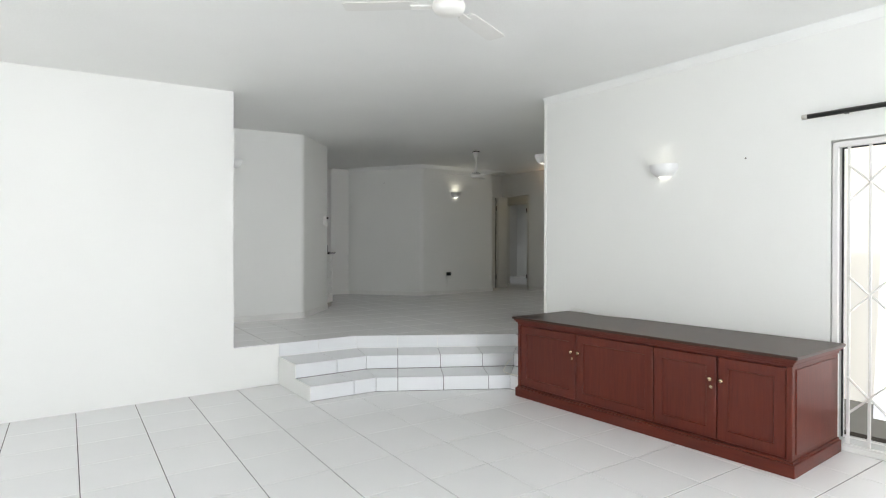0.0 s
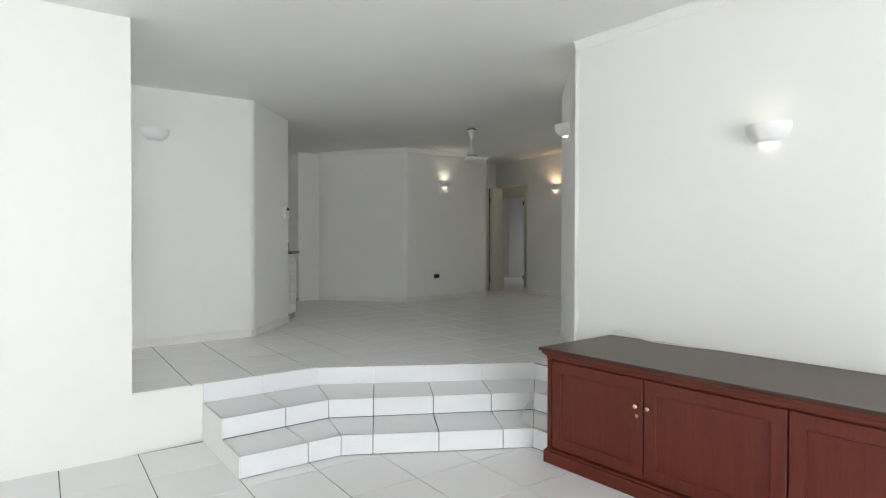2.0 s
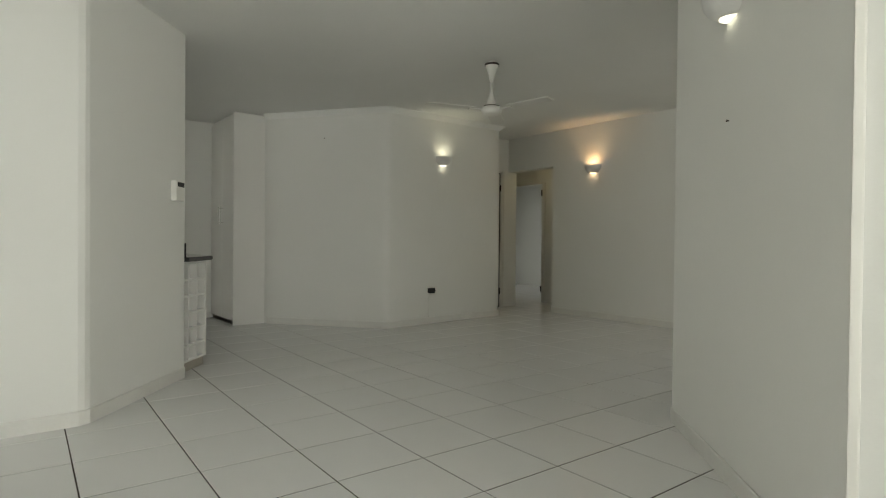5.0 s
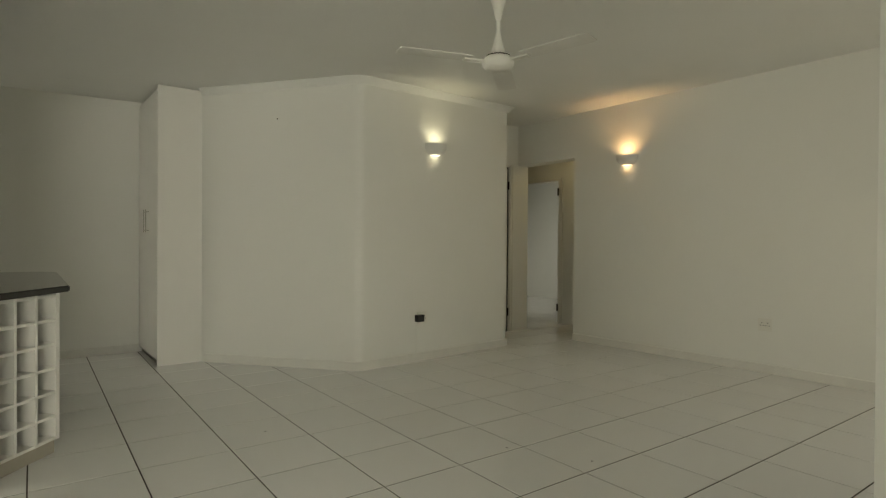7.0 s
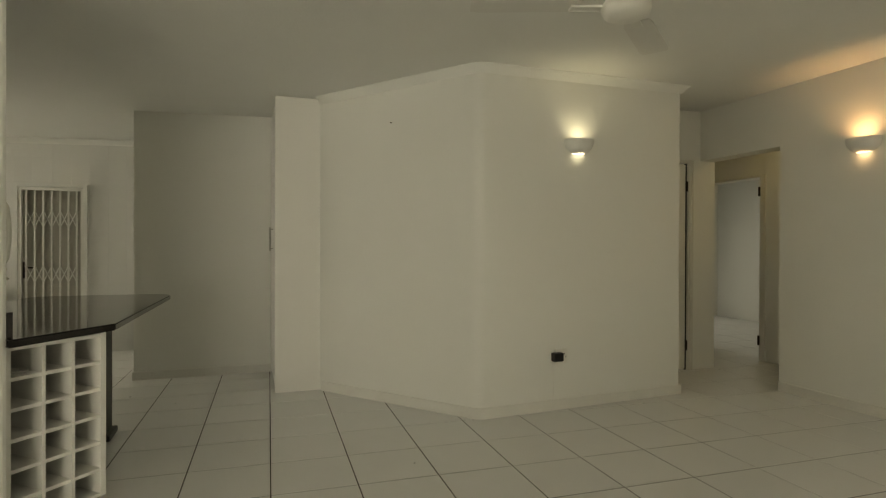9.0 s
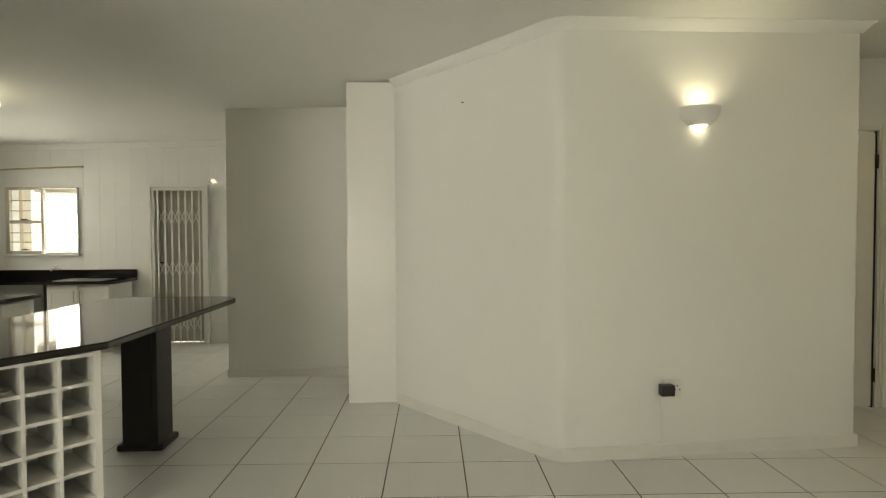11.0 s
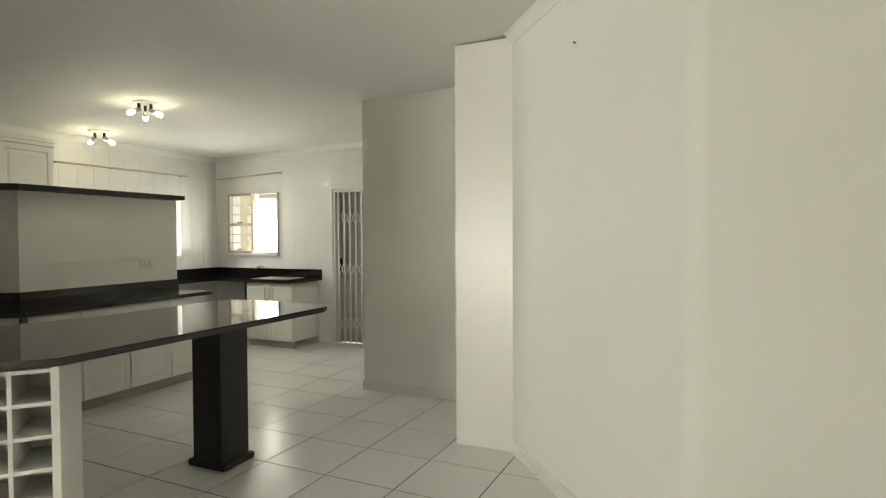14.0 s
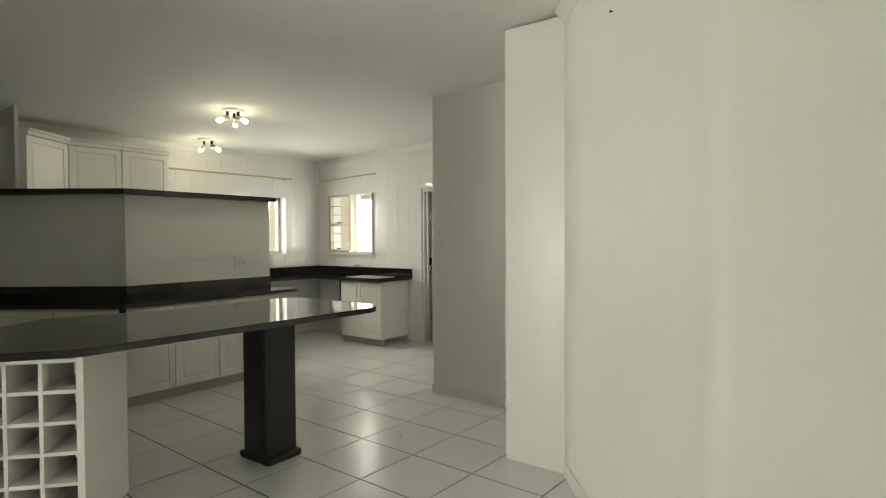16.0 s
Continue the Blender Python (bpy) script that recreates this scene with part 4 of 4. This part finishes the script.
def run(bm, o0, o1, z0, z1, y_end, length=2.0, split=None):
    """A band that follows the bent partition between the offsets o0 and o1."""
    a0, a1 = mitre(o0), mitre(o1)
    if split != "diag":
        prism(bm, [a0, a1, (PX + o1, y_end), (PX + o0, y_end)], z0, z1)
    if split != "straight":
        prism(bm, [a1, a0, (a0[0] + DG.x * length, a0[1] + DG.y * length), (a1[0] + DG.x * length, a1[1] + DG.y * length)], z0, z1)
    return bm


part_w = tagged(link("wall_partition", run(bmesh.new(), -0.12, 0.0, 0, 2.235, PY1), WALL), "white half-height kitchen partition", "wall", kind="structure")
shelf = base("display_shelf", pose(0, 0, 0), "dark wooden shelf capping the kitchen partition", "shelf")
part("board", run(bmesh.new(), -0.16, 0.115, 2.237, 2.28, PY1 + 0.012), BLACK_WOOD, shelf)
wt = base("worktop", pose(0, 0, 0), "black granite worktop along the kitchen partition", "worktop")
part("slab", run(bmesh.new(), 0.003, 0.49, 1.27, 1.305, PY1 - 0.01), GRANITE, wt)
part("backsplash", run(bmesh.new(), 0.003, 0.025, 1.305, 1.415, PY1 - 0.002), GRANITE, wt)

# base units along the straight face
FX = PX + 0.44


def base_unit(m, w, d, h, doors, label, handles=True):
    """A base unit: x along its front, y into the depth."""
    u = base("base_cabinet", m, label, "cabinet", "white kitchen base units")
    part("body", boxes((0.001, 0.02, 0.09, w - 0.001, d, h), bevel=0.002), LACQUER, u)
    part("kickboard", boxes((0.0, 0.06, 0, w, 0.075, 0.088)), KICK, u, "grey kickboard")
    dw = w / doors
    for i in range(doors):
        dr = framed_door(u, dw * i + 0.003, 0.10, dw * (i + 1) - 0.003, h - 0.015, 0.0, 0.02, 0.055, 0.005, LACQUER)
        if handles:
            hx = dw * (i + 1) - 0.035 if i % 2 == 0 else dw * i + 0.035
            hb = tube(bmesh.new(), [(hx, -0.03, h - 0.22), (hx, -0.03, h - 0.07)], 0.006, 8)
            tube(hb, [(hx, 0.002, h - 0.2), (hx, -0.03, h - 0.2)], 0.005, 8)
            tube(hb, [(hx, 0.002, h - 0.09), (hx, -0.03, h - 0.09)], 0.005, 8)
            part("handle", hb, STEEL, dr, "steel bar handle")
    return u


y0 = mitre(0.44)[1]
uw = (PY1 - 0.03 - y0) / 2
for i in range(2):
    base_unit(pose(FX, y0 + uw * i, H, 0, 0, 90), uw, 0.42, 0.835, 2, "white panelled base unit under the black worktop", False)
c0 = mitre(0.44)
base_unit(pose(c0[0] + DG.x * 1.12, c0[1] + DG.y * 1.12, H, 0, 0, math.degrees(math.atan2(0.6, 0.8))), 1.10, 0.42, 0.835, 2, "white base unit on the angled run", False)
gap = base("filler_strip", pose(mitre(0.425)[0], mitre(0.425)[1], H), "black filler strip between two base units", "filler strip")
part("strip", boxes((-0.012, -0.03, 0.50, 0.022, 0.01, 0.835), bevel=0.002), BLACK, gap)
tr = base("cable_trunking", pose(PX, 11.70, 1.60), "flat white cable trunking running to the socket", "trunking")
part("channel", boxes((0.0, -0.85, 0.036, 0.004, 0.03, 0.050), bevel=0.001), PLASTIC, tr)
s_m = pose(PX, 11.745, 1.585, 0, 0, 90)
socket(s_m, 0.15, 0.10, "white double kitchen socket on the partition", (-0.03, 0.03))

# wall cabinets behind the partition


def wall_cabinet(m, w, d, h, label):
    u = base("wall_cabinet", m, label, "cabinet", "white kitchen wall cabinets")
    part("body", boxes((0.001, 0.02, 0, w - 0.001, d, h), bevel=0.002), LACQUER, u)
    framed_door(u, 0.003, 0.003, w - 0.003, h - 0.003, 0.0, 0.02, 0.06, 0.008, LACQUER)
    part("cornice_moulding", boxes((0.0, -0.02, h, w, d, h + 0.035), (0.0, -0.035, h + 0.035, w, d, h + 0.06), bevel=0.006), LACQUER, u)
    return u


for i in range(2):
    wall_cabinet(pose(0.62, 10.53 + 0.505 * i, 1.95, 0, 0, 90), 0.505, 0.35, 0.83, "white panelled kitchen wall cabinet")
wall_cabinet(pose(0.965, 10.075, 1.95, 0, 0, 127), 0.565, 0.30, 0.83, "white panelled corner wall cabinet")

# sink run along the back wall and under the left window
base_unit(pose(1.33, 13.50, H, 0, 0, 0), 0.73, 0.55, 0.835, 2, "white panelled sink cabinet with steel bar handles")
wt2 = base("worktop", pose(0, 0, 0), "black granite worktop in an L under the windows", "worktop")
bm = prism(bmesh.new(), [(XK + 0.012, 11.7), (0.86, 11.7), (0.86, 13.45), (2.13, 13.45), (2.13, YB - 0.01), (XK + 0.012, YB - 0.01)], 1.27, 1.303)
part("slab", bm, GRANITE, wt2)
part("backsplash", boxes((XK + 0.03, YB - 0.032, 1.303, 2.13, YB - 0.01, 1.412), (XK + 0.011, 11.7, 1.303, XK + 0.032, YB - 0.01, 1.412)), GRANITE, wt2)
end = base("worktop_bracket", pose(1.30, 13.50, H), "dark bracket under the granite worktop", "bracket")
part("panel", boxes((0, 0, 0.50, 0.025, 0.54, 0.839), bevel=0.002), BLACK_WOOD, end)
sink = base("sink", pose(1.65, 13.75, 1.3035), "stainless steel inset kitchen sink", "sink")
part("rim", boxes((-0.28, -0.2, 0, 0.28, -0.17, 0.004), (-0.28, 0.15, 0, 0.28, 0.18, 0.004), (-0.28, -0.17, 0, -0.25, 0.15, 0.004), (0.25, -0.17, 0, 0.28, 0.15, 0.004)), STEEL, sink)
part("bowl", boxes((-0.25, -0.17, 0.0005, 0.25, 0.15, 0.0015)), STEEL, sink)
tap = base("tap", pose(1.17, 13.93, 1.412), "chrome wall tap over the worktop", "tap")
bm = tube(bmesh.new(), [(0, 0.1, 0.02), (0, 0.02, 0.02), (0, -0.05, 0.03), (0, -0.08, 0.0)], 0.011, 10)
part("spout", bm, STEEL, tap, "", True)
part("handle", tube(bmesh.new(), [(-0.04, 0.02, 0.05), (0.04, 0.02, 0.05)], 0.008, 8), STEEL, tap)
part("valve", lathe(bmesh.new(), [(0.001, 0.055), (0.018, 0.05), (0.02, 0.02), (0.015, 0.0), (0.001, 0.0)], 12, m=pose(0, 0.02, 0, 0, 0, 0)), STEEL, tap, "", True)
pipe = base("waste_pipe", pose(0.95, 13.9, H + 0.28), "short black waste pipe stub under the worktop", "pipe")
part("stub", tube(bmesh.new(), [(0, 0.14, 0), (0, 0, 0), (0.02, -0.03, -0.03)], 0.022, 10), BLACK, pipe, "", True)

for a, b, lab in (((0.37, YB - 0.08, 2.683), (1.52, YB - 0.08, 2.731), "pale wooden curtain rod over the back window"), ((XK + 0.08, 11.68, 2.675), (XK + 0.08, 13.47, 2.684), "pale wooden curtain rod over the side window")):
    r = base("curtain_rod", Matrix.Translation(a), lab, "curtain rod")
    dv = Vector(b) - Vector(a)
    part("rod", tube(bmesh.new(), [(0, 0, 0), dv], 0.011, 10), GOLD_ROD, r, "", True)
    for t in (0.04, 0.96):
        q = dv * t
        n = Vector((0, 0.07, 0)) if abs(dv.x) > abs(dv.y) else Vector((-0.07, 0, 0))
        part("bracket", tube(bmesh.new(), [q, q + n], 0.008, 8), GOLD_ROD, r)

# back door with its folding gate
door_4 = new("door_4")
door_4.matrix_world = pose(2.28, YB + 0.12, H)
tagged(door_4, "weathered grey back door behind a security gate, closed", "door", kind="structure")
part("leaf", boxes((0.03, 0.0, 0.01, 0.74, 0.04, 2.04), bevel=0.003), DOOR_GREY, door_4)
part("rail", boxes((0.10, -0.008, 0.12, 0.67, 0.0, 0.85), (0.10, -0.008, 1.0, 0.67, 0.0, 1.90), bevel=0.005), DOOR_GREY, door_4)
part("door_frame", boxes((0, -0.175, 0, 0.05, 0.05, 2.075), (0.735, -0.175, 0, 0.77, 0.05, 2.075), (0.05, -0.175, 2.04, 0.735, 0.05, 2.075), bevel=0.004), ALU, door_4)
part("lock_plate", boxes((0.055, -0.02, 0.93, 0.085, 0.0, 1.13), bevel=0.003), BRONZE, door_4, "dark lock plate")
part("handle", tube(bmesh.new(), [(0.07, -0.015, 1.06), (0.07, -0.05, 1.06), (0.17, -0.05, 1.06)], 0.009, 8), BRONZE, door_4, "dark lever handle")
trellis_gate("security_gate", pose(2.332, YB - 0.045, H + 0.006), 0.681, 2.03, 7, (0.255, 0.97, 1.64), "white folding security gate over the back door", 0.009, 0.20)

# ceiling spot clusters


def spot_cluster(x, y, turn, heads):
    z = zc(x)
    m = pose(x, y, z, 0, 0, turn)
    sp = base("ceiling_spotlight", m, "lit chrome ceiling spotlight cluster with white bulbs", "spotlight", "kitchen spotlights")
    part("plate", lathe(bmesh.new(), [(0.001, 0.0), (0.10, 0.0), (0.10, -0.012), (0.09, -0.02), (0.001, -0.02)], 24), PLASTIC, sp, "white ceiling plate")
    for a, lean in heads:
        am = pose(0, 0, 0, 0, 0, a)
        arm = part("arm", tube(bmesh.new(), [am @ Vector((0.055, 0, -0.015)), am @ Vector((0.055, 0, -0.075))], 0.013, 10), BRONZE, sp, "dark metal arm")
        tip = Vector((math.sin(radians(lean)), 0, -math.cos(radians(lean))))
        s = Vector((0.055, 0, -0.075))
        holder = tube(bmesh.new(), [am @ (s - tip * 0.012), am @ (s + tip * 0.045)], [0.018, 0.024], 12)
        part("holder", holder, STEEL, arm, "steel bulb holder", True)
        bl = tube(bmesh.new(), [am @ (s + tip * d) for d in (0.046, 0.062, 0.085, 0.105, 0.115)], [0.016, 0.021, 0.024, 0.020, 0.007], 12)
        part("bulb", bl, BULB_GLOW, arm, "glowing white bulb", True)
    bulb_light("spot_lamp", (x, y, z - 0.24), 2.3, (1.0, 0.94, 0.72), 0.03)


spot_cluster(2.18, 11.36, 20, ((0, 63), (120, 63), (240, 63)))
spot_cluster(0.75, 11.93, 60, ((0, 60), (120, 60)))

# crumbs of dirt on the tiles
random.seed(4)
for x, y in ((6.62, 8.55), (6.55, 7.35), (6.32, 7.78), (4.35, 11.25), (5.3, 8.9), (3.95, 11.6), (5.9, 9.35)):
    bm = bmesh.new()
    bmesh.ops.create_icosphere(bm, subdivisions=1, radius=0.006)
    for v in bm.verts:
        v.co = Vector((v.co.x * random.uniform(0.7, 1.8), v.co.y * random.uniform(0.7, 1.5), abs(v.co.z) * 0.5))
    ob = link("dirt_crumb", bm, DIRT)
    ob.location = (x, y, H)
    tagged(ob, "dark crumb of dirt on the tiles", "dirt")

# ---- tiles ----


def tile_mesh(w, h, name, material, e=0.0018):
    """One glazed tile with eased upper edges, its middle at the origin."""
    me = bpy.data.meshes.new(name)
    vs = []
    for z, i in ((-0.008, 0), (-e, 0), (0, e)):
        vs += [(-w / 2 + i, -h / 2 + i, z), (w / 2 - i, -h / 2 + i, z), (w / 2 - i, h / 2 - i, z), (-w / 2 + i, h / 2 - i, z)]
    fs = [(8, 9, 10, 11)]
    for k in (0, 4):
        fs += [(k + i, k + (i + 1) % 4, k + 4 + (i + 1) % 4, k + 4 + i) for i in range(4)]
    me.from_pydata(vs, [], fs)
    me.materials.append(material)
    return me


def lay(parent, me, p, turn=(0, 0, 0)):
    ob = new("tile", me)
    ob.parent = parent
    ob.matrix_local = pose(*p, *turn)


UW, UH, UX, UY = 0.471, 0.4625, 5.0765, 10.096
LW, LH, LX, LY = 0.460, 0.490, 1.707, 4.155
UT, LT = -1.9, -1.7      # degrees by which the two floors' joints run out of square


def turned(x, y, ox, oy, a):
    """A point of a tile grid whose axes are turned by a degrees about its origin."""
    c, sn = math.cos(radians(a)), math.sin(radians(a))
    return ox + c * x - sn * y, oy + sn * x + c * y


GX, GY = 0.0065, 0.0078
up_tile = tile_mesh(UW - GX, UH - GY, "tile", TILE)
low_tile = tile_mesh(LW - 0.005, LH - 0.006, "tile", TILE)
for i in range(-11, 9):
    for j in range(-16, 6):
        x, y = turned(LW * (i + 0.5), LH * (j + 0.5), LX, LY, LT)
        if -2.7 < x < XR + 0.1 and -3.0 < y < 6.2 and not (x > 4.3 and y > 4.9):
            lay(floor_lower, low_tile, (x, y, 0), (0, 0, LT))

rest = bmesh.new()
dl = Vector((4.735 - 3.112, 5.145 - 6.104)).normalized()
dn = (-dl.y, dl.x)
for i in range(-17, 19):
    for j in range(-13, 11):
        x, y = turned(UW * (i + 0.5), UH * (j + 0.5), UX, UY, UT)
        a, b = (UW - GX) / 2, (UH - GY) / 2
        q = [turned(dx, dy, x, y, UT) for dx, dy in ((-a, -b), (a, -b), (a, b), (-a, b))]
        if x < 0.2 and y > 8.2 or x > 9.8 and y < 9.8 or y < 4.3 or x > 13.5 or y > 14.7 or x > 5.3 and y < 4.8:
            continue
        cut = []
        band = clip(q, -1, 0, -3.112)
        cut.append(clip(band, 0, 1, 6.124) if len(band) > 2 else [])
        band = clip(clip(q, 1, 0, 3.112), -1, 0, -4.735)
        c = dn[0] * 3.112 + dn[1] * 6.104
        cut.append(clip(band, dn[0], dn[1], c + 0.001) if len(band) > 2 else [])
        band = clip(q, 1, 0, 4.735)
        cut.append(band)
        cut = [p for p in cut if len(p) > 2 and area(p) > 1e-4]
        tot = sum(area(p) for p in cut)
        if tot < 1e-3:
            continue
        near = 1.6 < x < 9.7 and y < 12.35
        if tot > area(q) - 1e-5:
            if near:
                lay(floor_upper, up_tile, (x, y, H), (0, 0, UT))
            else:
                prism(rest, q, H - 0.008, H)
        else:
            bm = bmesh.new()
            for p in cut:
                prism(bm, p, H - 0.008, H)
            part("tile", bm, TILE, floor_upper)
tagged(part("far_tiles", rest, TILE, floor_upper), kind="stuff")

WW, WH = 0.20, 0.30
wt_mesh = tile_mesh(WW - 0.0012, WH - 0.0012, "tile", WALL_TILE, 0.0004)
kb = bpy.data.objects["wall_kitchen_back"]
kl = bpy.data.objects["wall_kitchen_left"]


def wall_tiles(parent, start, along, count, turn, holes):
    """Rows of glazed tiles on a kitchen wall, left out where an opening is; cut ones are joined at the edges."""
    for i in range(count):
        for j in range(9):
            s0, s1, z0, z1 = WW * i + 0.001, WW * (i + 1) - 0.001, H + WH * j + 0.001, H + WH * (j + 1) - 0.001
            rects = [(s0, z0, s1, z1)]
            for a, b, c, d in holes:
                out = []
                for r in rects:
                    if r[2] <= a or r[0] >= b or r[3] <= c or r[1] >= d:
                        out.append(r)
                        continue
                    if r[0] < a:
                        out.append((r[0], r[1], a, r[3]))
                    if r[2] > b:
                        out.append((b, r[1], r[2], r[3]))
                    if r[1] < c:
                        out.append((max(r[0], a), r[1], min(r[2], b), c))
                    if r[3] > d:
                        out.append((max(r[0], a), d, min(r[2], b), r[3]))
                rects = out
            whole = len(rects) == 1 and rects[0] == (s0, z0, s1, z1)
            if whole:
                c = start + along * ((s0 + s1) / 2)
                lay(parent, wt_mesh, (c.x, c.y, (z0 + z1) / 2), turn)
            elif rects:
                bm = bmesh.new()
                n = Vector((along.y, -along.x, 0))
                for a, b, c, d in rects:
                    if c - a > 0.004 and d - b > 0.004:
                        p, q = start + along * a, start + along * c
                        k = n * 0.008
                        prism(bm, [((p - k).x, (p - k).y), ((q - k).x, (q - k).y), (q.x, q.y), (p.x, p.y)], b, d)
                if bm.faces:
                    part("tile", bm, WALL_TILE, parent)
                else:
                    bm.free()


wall_tiles(kb, Vector((XK, YB - 0.0025, 0)), Vector((1, 0, 0)), 18, (90, 0, 0), [(0.26, 1.14, 1.62, 2.47), (2.01, 2.78, 0, 2.505)])
wall_tiles(kl, Vector((XK + 0.0025, 10.2, 0)), Vector((0, 1, 0)), 19, (90, 0, 90), [(2.10, 3.22, 1.60, 2.42)])
